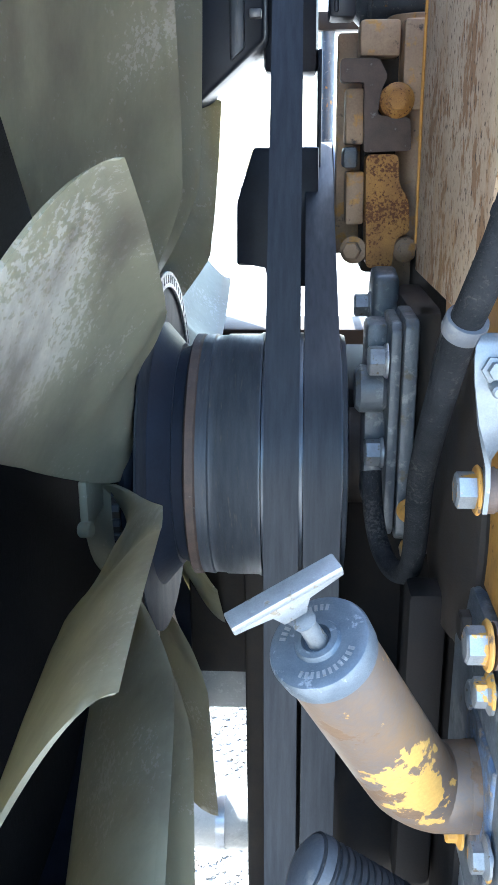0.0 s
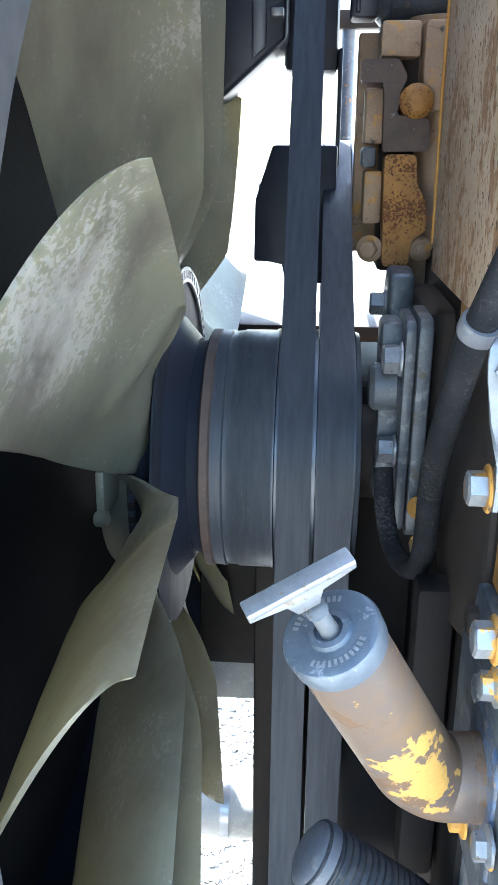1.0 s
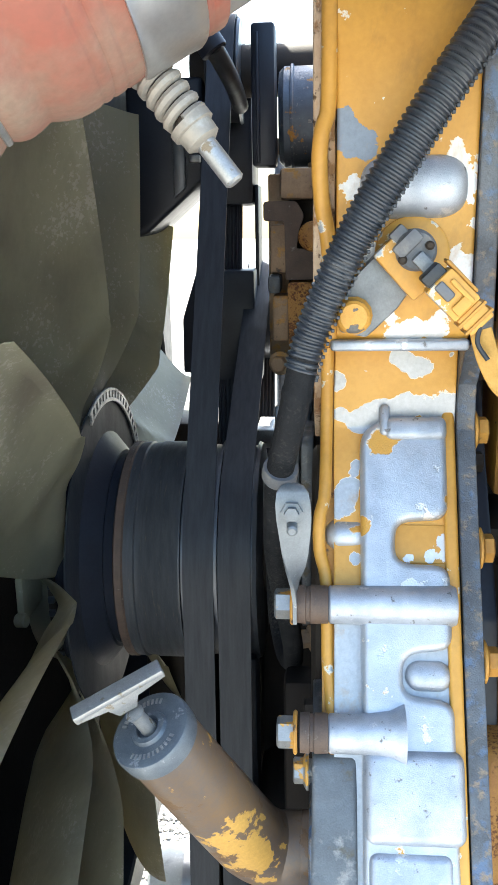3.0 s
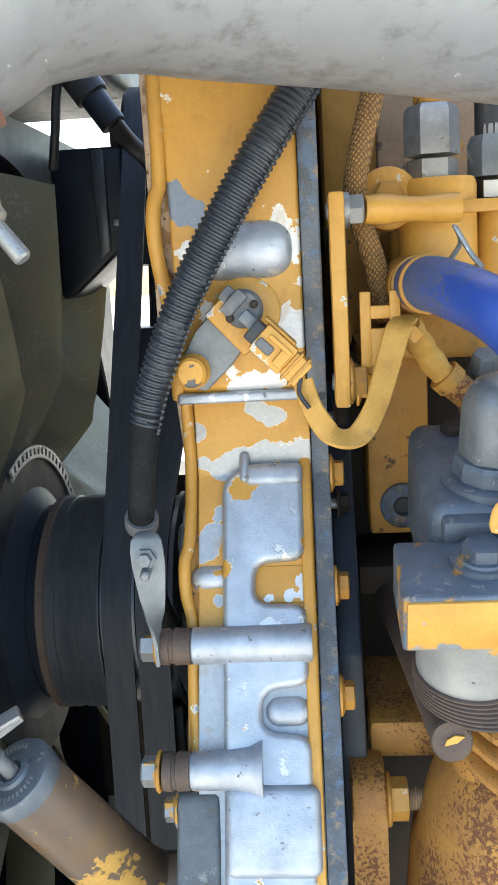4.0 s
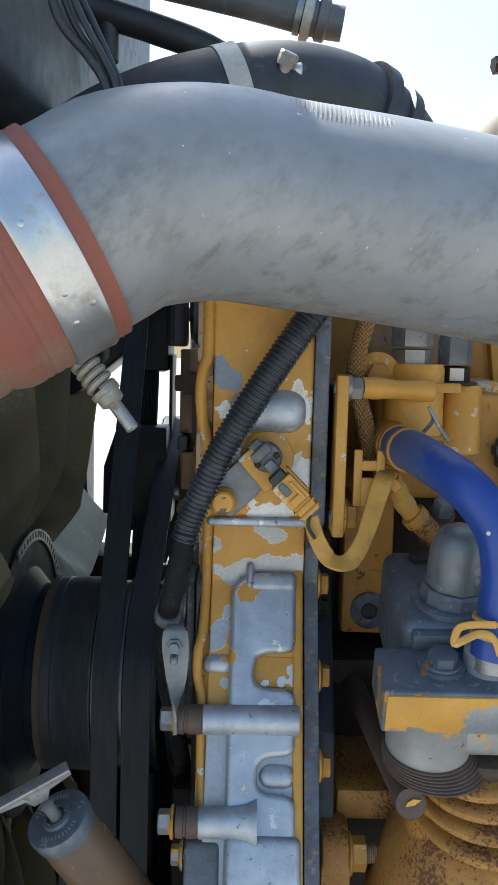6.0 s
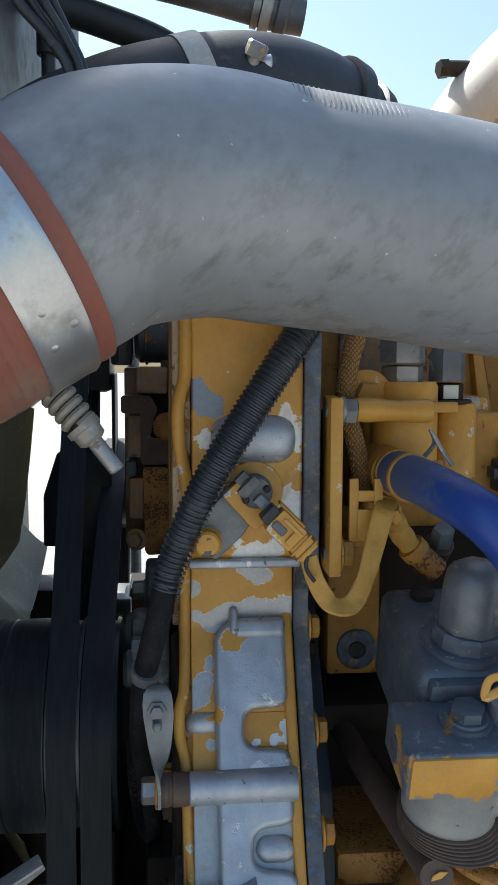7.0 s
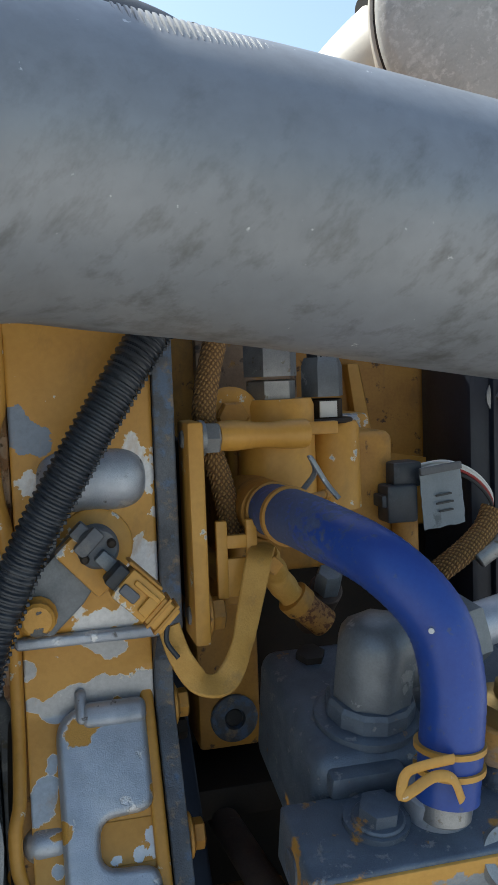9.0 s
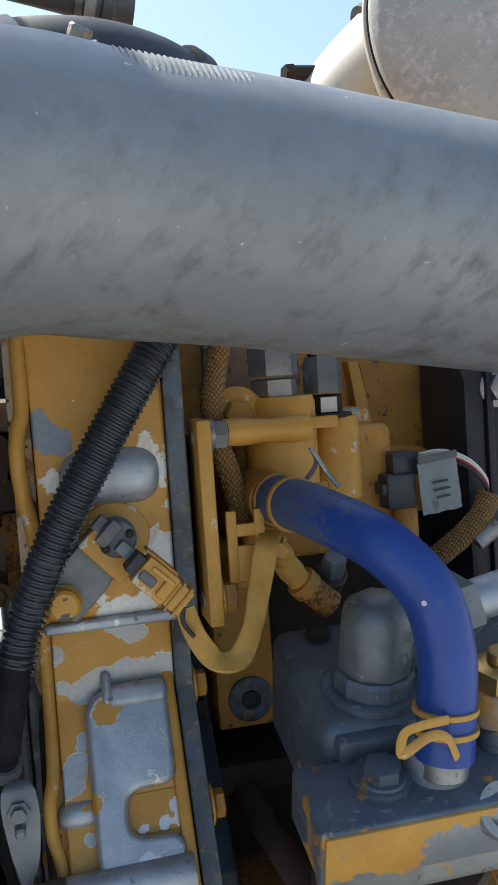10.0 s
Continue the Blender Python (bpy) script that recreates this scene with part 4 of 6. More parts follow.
def crumpled(w, h, z0):
    """A thin paper sheet, slightly creased, standing in its own x-z plane."""
    bm = bmesh.new()
    rng = random.Random(11)
    n, m = 9, 11
    face = []
    for back in (0, 1):
        rng.seed(11)
        face.append([[bm.verts.new((w * (i / (n - 1) - 0.5) * (1 - 0.05 * j / m), rng.uniform(-0.0005, 0.0005) + 0.0014 * math.sin(i * 0.55 + 0.5) * (j / m) + 0.0006 * back, z0 + h * j / (m - 1) + 0.0004 * math.sin(i * 1.7))) for i in range(n)] for j in range(m)])
    for j in range(m - 1):
        for i in range(n - 1):
            a, b = face[0], face[1]
            bm.faces.new((a[j][i], a[j][i + 1], a[j + 1][i + 1], a[j + 1][i]))
            bm.faces.new((b[j][i], b[j + 1][i], b[j + 1][i + 1], b[j][i + 1]))
    for j in range(m - 1):
        for i in (0, n - 1):
            bm.faces.new((face[0][j][i], face[0][j + 1][i], face[1][j + 1][i], face[1][j][i]))
    for i in range(n - 1):
        for j in (0, m - 1):
            bm.faces.new((face[0][j][i], face[0][j][i + 1], face[1][j][i + 1], face[1][j][i]))
    return bm


PAPER = material("grey_paper_tag", (0.24, 0.275, 0.31), (0.185, 0.215, 0.245), 60, 0.5, bump=0.25, spots=((0.13, 0.15, 0.17), 70, 0.16, 0.6, 0), soft=0.05)
tag = part("paper_tag", moved(crumpled(0.0305, 0.0385, -0.0195), TAG), PAPER, tagc, "creased grey paper tag", 40)
part("tag_fold", moved(box(-0.0150, 0.0155, -0.0018, 0.0010, 0.0155, 0.0205, 0.0008), TAG), "rubber_dusty", tag, "dark taped upper edge of the tag")
for k, w in enumerate((0.010, 0.0125, 0.0115)):
    part("print_bar", moved(box(-w / 2, w / 2, -0.0021, -0.0012, -0.0006, 0.0006, 0), TAG @ Matrix.Translation((-0.0005 * k + 0.001, 0, -0.0090 + 0.0052 * k))), "rubber", tag)
for k, (mt, dz) in enumerate((("white", 0.0), ("red_wire", -0.003), ("rubber", -0.006), ("white", -0.002))):
    part("wire", tube([(0.386, 0.45, 1.362 + dz), (0.405, 0.446, 1.364 + dz), (0.425, 0.446, 1.356 + dz), (0.440, 0.45, 1.340 + dz), (0.441 - 0.001 * k, 0.455, 1.322)], 0.0013, 0.004, 8), mt, tagc)
lm2 = thing("braided_loom", (0.42, 0.46, 1.29), "brown cloth-braided wire loom under the paper tag", "hose")
part("braid", tube([(0.443, 0.452, 1.330), (0.436, 0.452, 1.316), (0.424, 0.455, 1.303), (0.412, 0.462, 1.291), (0.402, 0.475, 1.278)], lambda d, s: 0.0082 + 0.0003 * math.sin(d * 1500), 0.0015, 18), "braid", lm2)
part("loom_plug", rod((0.447, 0.449, 1.308), (0.430, 0.452, 1.296), 0.007), "zinc", lm2)

# ---- air compressor: leans fifteen degrees ----
CO = Vector((0.247, 0.262, 1.2135))
CM = Matrix.Translation(CO) @ Euler((radians(15), 0, 0)).to_matrix().to_4x4()


def lean(bm):
    return moved(bm, CM)


def lp(u, v, w):
    return CM @ Vector((u, v, w))


comp = thing("air_compressor", lp(0.08, 0.08, -0.25), "blue-grey cast air compressor head on a rusty yellow finned cylinder", "compressor")
part("head_block", lean(box(0.0, 0.16, 0.0, 0.048, -0.0305, 0.0, 0.0022, 3)), "casting", comp)
part("painted_face", lean(prism([(0.002, -0.0285), (0.060, -0.0285), (0.158, -0.0285), (0.158, -0.002), (0.002, -0.002)], "y", -0.0016, 0.002, 0.0008)), "block_face", comp, "bare grey face with yellow paint left on it")
part("head_body", lean(join(box(0.018, 0.16, 0.05, 0.155, -0.055, 0.016, 0.010, 4), box(0.10, 0.20, 0.03, 0.155, -0.055, 0.012, 0.010, 4))), "casting", comp)
NC = (0.038, 0.031)
part("neck", lean(revolve([(-0.064, 0.028), (-0.034, 0.028), (-0.0295, 0.031)], (*NC, 0), (0, 0, 1), 56)), "neck", comp, "bare grey round neck with yellow paint left on it")
part("rear_neck", lean(box(0.045, 0.172, 0.012, 0.15, -0.062, -0.0295, 0.010, 4)), "neck", comp)
for k in range(7):
    w, r = -0.0640 - 0.0020 * k, 0.0300 + 0.0009 * k
    part("gasket_layer", lean(revolve([(w - 0.0017, r - 0.0005), (w - 0.0013, r), (w - 0.0004, r), (w, r - 0.0005)], (NC[0] + 0.001 * k, NC[1], 0), (0, 0, 1), 56)), "layers", comp)
for k, (w, r) in enumerate(((-0.0835, 0.040), (-0.0985, 0.045), (-0.1140, 0.051), (-0.1310, 0.057))):
    part("cooling_fin", lean(revolve([(w - 0.0045, r - 0.006), (w - 0.0040, r - 0.002), (w - 0.0020, r), (w + 0.0020, r), (w + 0.0040, r - 0.002), (w + 0.0045, r - 0.006)], (0.074 + 0.006 * k, 0.040 + 0.002 * k, 0), (0, 0, 1), 64)), "yellow_rust", comp)
part("cylinder_core", lean(rod((0.078, 0.046, -0.15), (0.078, 0.046, -0.070), 0.034, 0.002, 48)), "layers", comp)
part("cylinder", lean(revolve([(-0.34, 0.090), (-0.23, 0.085), (-0.18, 0.074), (-0.148, 0.058), (-0.138, 0.046)], (0.096, 0.052, 0), (0, 0, 1), 64)), "yellow_rust", comp)
part("flank", lean(join(rod((0.066, 0.052, -0.34), (0.066, 0.052, -0.100), 0.032, 0.010, 40), box(0.05, 0.172, 0.06, 0.155, -0.30, -0.058, 0.010, 3))), "yellow_rust", comp)
part("end_port", lean(rod((0.001, 0.026, -0.016), (-0.0008, 0.026, -0.016), 0.0085)), "gasket", comp)
FP = lp(0.0245, 0.004, -0.0890)
part("cross_shaft", rod(FP, FP + Vector((-0.016, 0.21, 0.0)), 0.0098, 0.002, 36), "layers", comp)
part("freeze_plug", revolve([(0, 0.0104), (0.004, 0.0104), (0.0055, 0.0094)], FP, (-0.1, -1, 0.25), 32), "layers", comp, "dark round plug with a flake of yellow paint")
part("paint_flake", moved(prism([(-0.004, -0.002), (0.002, -0.0005), (0.006, 0.003), (0.001, 0.0035), (-0.003, 0.001)], "y", -0.0012, 0.0), Matrix.Translation(FP + Vector((0, -0.0052, 0.0015)))), "yellow", comp)
part("bolt_recess", lean(revolve([(0, 0.0155), (0.0035, 0.0155), (0.004, 0.013)], (0.040, 0.028, -0.0005), (0, 0, 1), 32)), "casting", comp)
part("recess_wall", lean(box(0.024, 0.062, 0.044, 0.056, -0.001, 0.012, 0.003)), "casting", comp)
hb = thing("head_bolt", lp(0.040, 0.030, 0.004), "blue-grey painted hex bolt on the compressor head", "bolt")
part("washer", lean(rod((0.040, 0.026, 0.0030), (0.040, 0.026, 0.0052), 0.0122)), "casting", hb)
part("head", lean(hexagon((0.040, 0.026, 0.0052), (0.040, 0.026, 0.0125), 0.0098)), "casting", hb)
sb = thing("head_bolt", lp(0.043, 0.138, 0.016), "small dark bolt on the compressor head shoulder", "bolt")
part("head", lean(hexagon((0.0440, 0.138, 0.0155), (0.0440, 0.138, 0.0205), 0.0085)), "grime_shade", sb)
part("hose_boss", lean(join(rod((0.071, 0.030, -0.028), (0.071, 0.030, 0.014), 0.0165, 0.003, 36), )), "aluminium", comp)
part("hose_stub", rod((0.3170, 0.2795, 1.222), (0.3175, 0.279, 1.245), 0.0115), "zinc", comp)
part("number_mark", lean(revolve([(0, 0.0030), (0.0005, 0.0030)], (0.012, 0.018, 0.0), (0, 0, 1), 14)), "casting", comp)
# elbow fitting on the head
elb = thing("elbow_fitting", lp(0.048, 0.075, 0.016), "dull grey cast elbow fitting screwed into the compressor head", "fitting")
part("seat", lean(revolve([(0, 0.027), (0.004, 0.027), (0.005, 0.025), (0.0052, 0.0225)], (0.055, 0.081, 0.0150), (0, 0, 1), 40)), "casting", elb)
part("hex_nut", lean(revolve([(0, 0.0228), (0.0105, 0.0228), (0.013, 0.0214)], (0.0565, 0.081, 0.017), (0.02, 0.02, 1), 12)), "casting", elb, smooth=20)
part("elbow_body", lean(join(revolve([(0.0, 0.0208), (0.027, 0.0208), (0.033, 0.0196), (0.038, 0.0165), (0.0415, 0.0115), (0.043, 0.0055), (0.0434, 0.0)], (0.0575, 0.082, 0.029), (0.02, 0.02, 1), 8), rod((0.0575, 0.082, 0.047), (0.094, 0.092, 0.047), 0.0178, 0.005, 36))), "fitting", elb, smooth=47)
part("side_nut", lean(hexagon((0.088, 0.091, 0.048), (0.118, 0.100, 0.048), 0.0225)), "fitting", elb)
part("outlet_pipe", tube([lp(0.112, 0.098, 0.048), lp(0.145, 0.108, 0.048), lp(0.20, 0.125, 0.048), lp(0.30, 0.15, 0.05)], 0.0125, 0.005, 20), "aluminium", elb)
ban = thing("banjo_eye", lp(0.093, 0.018, 0.001), "bare metal lifting eye on the compressor head", "eye")
part("ring", moved(revolve([(-0.003, 0.0085), (-0.003, 0.0135), (0.003, 0.0135), (0.003, 0.0085)], (0.3395, 0.266, 1.2065), (0.15, -1, 0.55), 32, False), Matrix.Identity(4)), "zinc", ban)
brs = thing("brass_fitting", lp(0.115, 0.045, 0.012), "yellow brass fitting on the compressor head", "fitting")
part("base", rod(lp(0.113, 0.050, 0.010), lp(0.113, 0.050, 0.030), 0.016), "brown", brs)
part("nut", hexagon(lp(0.113, 0.050, 0.030), lp(0.113, 0.050, 0.042), 0.0145), "brass", brs)
part("stem", rod(lp(0.113, 0.050, 0.042), lp(0.113, 0.050, 0.050), 0.006), "brass", brs)
hx = thing("hex_plug", (0.318, 0.43, 1.29), "small hex plug with a brown boss in the shade", "fitting")
part("nut", hexagon((0.314, 0.425, 1.294), (0.314, 0.418, 1.306), 0.0085), "fitting", hx)
part("boss", rod((0.314, 0.46, 1.265), (0.314, 0.426, 1.294), 0.0105), "layers", hx)
# stud and boss low on the block
lowboss = thing("mount_boss", (0.23, 0.37, 1.0), "rusty yellow mounting boss with a nut on a threaded stud", "mount")
part("boss", prism(rounded([(0.358, 0.90), (0.358, 1.058), (0.414, 1.058), (0.43, 0.90)], 0.024, 6), "x", 0.2225, 0.2435, 0.003), "yellow_rust", lowboss)
part("washer", rod((0.2436, 0.380, 1.035), (0.2470, 0.380, 1.035), 0.0165), "yellow_dirty", lowboss)
part("nut", hexagon((0.2472, 0.380, 1.035), (0.2580, 0.380, 1.035), 0.0130, 0.06), "yellow", lowboss)
part("stud", revolve([(0.0 + 0.00075 * k, 0.0072 if k % 2 else 0.0064) for k in range(20)], (0.2575, 0.380, 1.035), (1, 0, 0), 20), "brown", lowboss)

# ---- charge air pipe over the top ----
def onleft(s):
    return Vector((0.05, 0.2414, 1.4762)) + Vector((0.824, 0.2453, 0.5117)) * s


pipe = thing("charge_air_pipe", (0.30, 0.293, 1.43), "dull grey aluminium charge air pipe with scuffs and stains", "pipe")
PIPE = [onleft(-0.03), onleft(0.02), onleft(0.045), (0.1160, 0.2610, 1.5060), (0.1440, 0.2725, 1.5085), (0.1780, 0.2825, 1.5050), (0.2150, 0.2870, 1.5010), (0.2500, 0.2897, 1.4964), (0.35, 0.2977, 1.4813), (0.45, 0.3056, 1.4662), (0.56, 0.3144, 1.4497), (0.70, 0.33, 1.43)]
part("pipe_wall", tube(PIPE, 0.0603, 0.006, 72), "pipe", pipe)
ripples = []
for k in range(44):
    c = Vector((0.180 + 0.0026 * k, 0.2842 + 0.0026 * k * 0.0796, 1.5070 - 0.0026 * k * 0.1508))
    lo = 42 + 0.15 * k
    hi = lo + 22 - 0.2 * k
    arc = [c + Vector((0, -math.cos(radians(a)), math.sin(radians(a)))) * 0.0604 for a in (lo, (2 * lo + hi) / 3, (lo + 2 * hi) / 3, hi)]
    ripples.append(tube(arc, lambda d, s, q=0.00075 if k < 22 else 0.0005: q * (0.25 + math.sin(math.pi * s)), 0.0015, 6))
part("weld_ripple", join(*ripples), "pipe", pipe)

sil = thing("red_silicone_hose", onleft(-0.12), "faded red silicone hose with two ringed folds and tan dust", "hose")


def bellows(d, s):
    """Outer radius along the hose: plain cuffs at both ends, two folds between the rings, two moulded seams on the far cuff."""
    u = 0.012 - d
    for a, b, ra, rb in ((0.02, -0.046, 0.0630, 0.0630), (-0.046, -0.0605, 0.0630, 0.0582), (-0.0605, -0.0690, 0.0582, 0.0594), (-0.0690, -0.0775, 0.0594, 0.0562), (-0.0775, -0.0860, 0.0562, 0.0592), (-0.0860, -0.0950, 0.0592, 0.0562), (-0.0950, -0.1100, 0.0562, 0.0632), (-0.1100, -0.2, 0.0632, 0.0632)):
        if u >= b:
            break
    w = (a - u) / (a - b)
    if ra < rb:
        w = math.sin(max(0.0, min(1.0, w)) * math.pi / 2)
    else:
        w = 1 - math.cos(max(0.0, min(1.0, w)) * math.pi / 2)
    r = ra + (rb - ra) * w
    for c in (0.0060, -0.0300, -0.0360, -0.0405, -0.1120, -0.1175, -0.1500):
        r -= 0.0006 * math.exp(-((u - c) / 0.0008) ** 2)
    return r


part("hose_wall", tube([onleft(0.012), onleft(-0.02), onleft(-0.06), onleft(-0.12), onleft(-0.156)], bellows, 0.0008, 64), "red", sil)
for s in (-0.0775, -0.0950):
    part("steel_ring", revolve([(-0.0016, 0.0550), (-0.0016, 0.0568), (-0.0008, 0.0577), (0.0008, 0.0577), (0.0016, 0.0568), (0.0016, 0.0550)], onleft(s), (0.824, 0.2453, 0.5117), 64), "zinc", sil, "thin steel ring")
band = thing("band_clamp", onleft(-0.01), "shiny stainless steel T-bolt band clamp round the red hose", "clamp")
AX = Vector((0.824, 0.2453, 0.5117))
far = thing("charge_air_pipe", onleft(-0.22), "dusty tan aluminium pipe end under the red hose", "pipe")
part("pipe_wall", tube([onleft(-0.150), onleft(-0.20), onleft(-0.26), onleft(-0.32)], 0.0604, 0.006, 64), "dusty_band", far)
lower = thing("band_clamp", onleft(-0.132), "dusty steel band clamp on the far cuff of the hose", "clamp")
part("band", revolve([(-0.0120, 0.0628), (-0.0120, 0.0640), (-0.0105, 0.0645), (-0.0080, 0.0640), (0.0080, 0.0640), (0.0105, 0.0645), (0.0120, 0.0640), (0.0120, 0.0628)], onleft(-0.1315), AX, 72), "dusty_band", lower)
part("band", revolve([(-0.0235, 0.0630), (-0.0235, 0.0642), (-0.022, 0.0648), (-0.018, 0.0644), (-0.0025, 0.0644), (0.001, 0.0648), (0.0025, 0.0642), (0.0025, 0.0630)], onleft(0), AX, 72), "steel", band)
side = Vector((0, -1, 0.3)) - AX * Vector((0, -1, 0.3)).dot(AX)
side.normalize()
lowv = AX.cross(side).normalized()
lowv = lowv if lowv.z < 0 else -lowv
for s, a in ((-0.016, 12), (-0.0145, 47), (-0.004, 58), (-0.016, 64)):
    d = side * math.cos(radians(a)) + lowv * math.sin(radians(a))
    part("spot_weld", revolve([(0, 0.0021), (0.0004, 0.0013)], onleft(s) + d * 0.0643, d, 14), "steel", band)
TB = [Vector((0.0600, 0.2520, 1.4165)), Vector((0.0930, 0.2470, 1.3745))]
td = (TB[1] - TB[0]).normalized()
part("trunnion", moved(box(-0.012, 0.012, -0.005, 0.005, -0.004, 0.004, 0.002), frame_of(TB[0] - td * 0.002, td)), "zinc", band)
part("spring", tube([TB[0] + td * (0.0008 * k / 2) + (frame_of(Vector(), td) @ Vector((math.cos(k * 0.5), math.sin(k * 0.5), 0))) * 0.0066 for k in range(70)], 0.0024, 0.002, 8, straight=True), "dusty_band", band, "dusty coil spring")
part("spring_core", rod(TB[0], TB[0] + td * 0.029, 0.0052), "grime_shade", band)
part("lock_nut", revolve([(0, 0.0088), (0.003, 0.0088), (0.0035, 0.0075), (0.0085, 0.0072), (0.010, 0.005)], TB[0] + td * 0.0275, td, 20), "dusty_band", band)
part("t_bolt", rod(TB[0] + td * 0.03, TB[1] + td * 0.002, 0.0040), "zinc", band, "threaded T-bolt end")

# ---- corrugated conduit, hose and P-clamp ----
con = thing("corrugated_conduit", (0.114, 0.37, 1.284), "black split corrugated conduit running down over the cover", "conduit")
CON = [(0.262, 0.39, 1.535), (0.236, 0.380, 1.497), (0.2140, 0.3700, 1.4610), (0.1885, 0.3615, 1.4240), (0.1640, 0.3590, 1.3860), (0.1405, 0.3605, 1.3460), (0.1225, 0.3625, 1.3050), (0.1152, 0.3620, 1.2820)]
part("conduit", tube(CON, lambda d, s: 0.0100 - 0.0016 * max(0.0, s * 2.6 - 1.6) + 0.0006 * (1 if math.sin(d * 2 * math.pi / 0.0036) > 0 else -1), 0.0009, 24), "conduit", con)
edge = []
for k, p in enumerate(spline(CON, 0.0036)):
    edge.append(moved(box(-0.0009, 0.0009, -0.0012, 0.0012, -0.0009, 0.0009, 0.0003, 1), Matrix.Translation(p + Vector((0.0085, -0.0058, -0.0045)))))
part("split_edge", join(*edge), "conduit", con)
hs = thing("black_sleeved_hose", (0.087, 0.40, 1.10), "black cloth-sleeved hose bent back under the conduit", "hose")
part("hose", tube([(0.1175, 0.3615, 1.2900), (0.1115, 0.3670, 1.2600), (0.1050, 0.3830, 1.2300), (0.1010, 0.3980, 1.2080), (0.0975, 0.4300, 1.1600), (0.0985, 0.4750, 1.1090), (0.1030, 0.5150, 1.0560), (0.1045, 0.5380, 1.0260), (0.1030, 0.5550, 1.0080), (0.0970, 0.5850, 0.9960), (0.0910, 0.6150, 0.9980), (0.0860, 0.6350, 1.0180), (0.084, 0.65, 1.05)], 0.0080, 0.0025, 20), "sleeve", hs)
part("frayed_end", revolve([(0, 0.0079), (0.001, 0.0086), (0.005, 0.0085), (0.006, 0.0079)], (0.1128, 0.3655, 1.2660), (0.20, -0.20, 0.95), 20), "sleeve", hs)
pc = thing("p_clamp", (0.110, 0.36, 1.205), "dull grey P-clamp strap twisted down to a bolt", "clamp")
hd = Vector((-0.18, 0.55, -0.82)).normalized()
part("loop", revolve([(-0.0045, 0.0078), (-0.0045, 0.0100), (-0.003, 0.0104), (0.003, 0.0104), (0.0045, 0.0100), (0.0045, 0.0078)], (0.1025, 0.3915, 1.2170), hd, 32), "rubber_dusty", pc)


def strap():
    """Round-ended flat strap that narrows and twists a quarter turn down to the bolt head."""
    bm = bmesh.new()
    rows = []
    data = ((1.2190, 0.1105, 0.3640, 0.0030, 0), (1.2180, 0.1105, 0.3625, 0.0062, 0), (1.2145, 0.1108, 0.3605, 0.0088, 0), (1.2085, 0.1110, 0.3590, 0.0096, 0), (1.2000, 0.1115, 0.3585, 0.0096, 0), (1.1900, 0.1118, 0.3585, 0.0085, 0.05), (1.1800, 0.1120, 0.3590, 0.0074, 0.15), (1.1700, 0.1122, 0.3600, 0.0062, 0.45), (1.1600, 0.1118, 0.3625, 0.0058, 0.85), (1.1500, 0.1116, 0.3660, 0.0070, 1.0), (1.1360, 0.1116, 0.3690, 0.0080, 1.0))
    for z, x, y, w, tw in data:
        a = tw * math.pi / 2
        u = Vector((math.cos(a), math.sin(a), 0))
        v = Vector((-math.sin(a), math.cos(a), 0))
        c = Vector((x, y, z))
        rows.append([bm.verts.new(c + u * (w * i) + v * (0.0011 * j)) for i, j in ((-1, -1), (1, -1), (1, 1), (-1, 1))])
    for a, b in zip(rows, rows[1:]):
        for k in range(4):
            bm.faces.new((a[k], a[(k + 1) % 4], b[(k + 1) % 4], b[k]))
    bm.faces.new(rows[0][::-1])
    bm.faces.new(rows[-1])
    return bm


part("strap", strap(), "fitting", pc)
part("bolt_end", revolve([(0, 0.0062), (0.003, 0.0062), (0.0032, 0.0042), (0.0075, 0.0040), (0.0078, 0.0)], (0.1105, 0.3578, 1.2045), (0, -1, 0.1), 6), "fitting", pc)
part("bolt_tip", rod((0.1105, 0.3585, 1.1985), (0.1108, 0.3480, 1.1965), 0.0030), "fitting", pc)

# ---- oil filler ----
fil = thing("oil_filler_neck", (0.096, 0.362, 0.97), "oil filler neck with flaking yellow paint", "filler neck")
CAPC, ELB = Vector((0.0366, 0.3130, 1.0960)), Vector((0.0905, 0.3680, 0.9790))
fd = (CAPC - ELB).normalized()
part("neck", tube([CAPC - fd * 0.004, CAPC - fd * 0.05, ELB + fd * 0.030, ELB + fd * 0.014 + Vector((0.001, 0, 0)), ELB + Vector((0.007, 0, 0.0015)), ELB + Vector((0.018, 0.001, 0.0005)), ELB + Vector((0.034, 0.002, 0.0005))], lambda d, s: 0.0215 + 0.0016 * min(1, s * 1.4), 0.003, 40), "filler", fil)
part("flange", box(0.1195, 0.1245, 0.336, 0.404, 0.940, 1.0145, 0.0025, 3), "gasket", fil)
part("neck_collar", rod((0.114, 0.3695, 0.9795), (0.1205, 0.3695, 0.9795), 0.0236), "filler", fil)
cap = part("cap", revolve([(-0.010, 0.0215), (-0.009, 0.0228), (0.0, 0.0232), (0.002, 0.0222), (0.003, 0.0195), (0.0022, 0.0120), (0.0024, 0.0105), (0.0045, 0.0095), (0.0048, 0.0068), (0.002, 0.0062)], CAPC, fd, 48), "blackened", fil, "grey metal screw cap")
part("stem", revolve([(0.0, 0.0046), (0.012, 0.0040), (0.016, 0.0052)], CAPC + fd * 0.002, fd, 20), "zinc", cap)
HT = [Vector((0.0005, 0.2955, 1.1132)), Vector((0.0440, 0.3115, 1.1332))]
hx_ = (HT[1] - HT[0]).normalized()
hw = (fd - hx_ * fd.dot(hx_)).normalized()
hn = hx_.cross(hw)
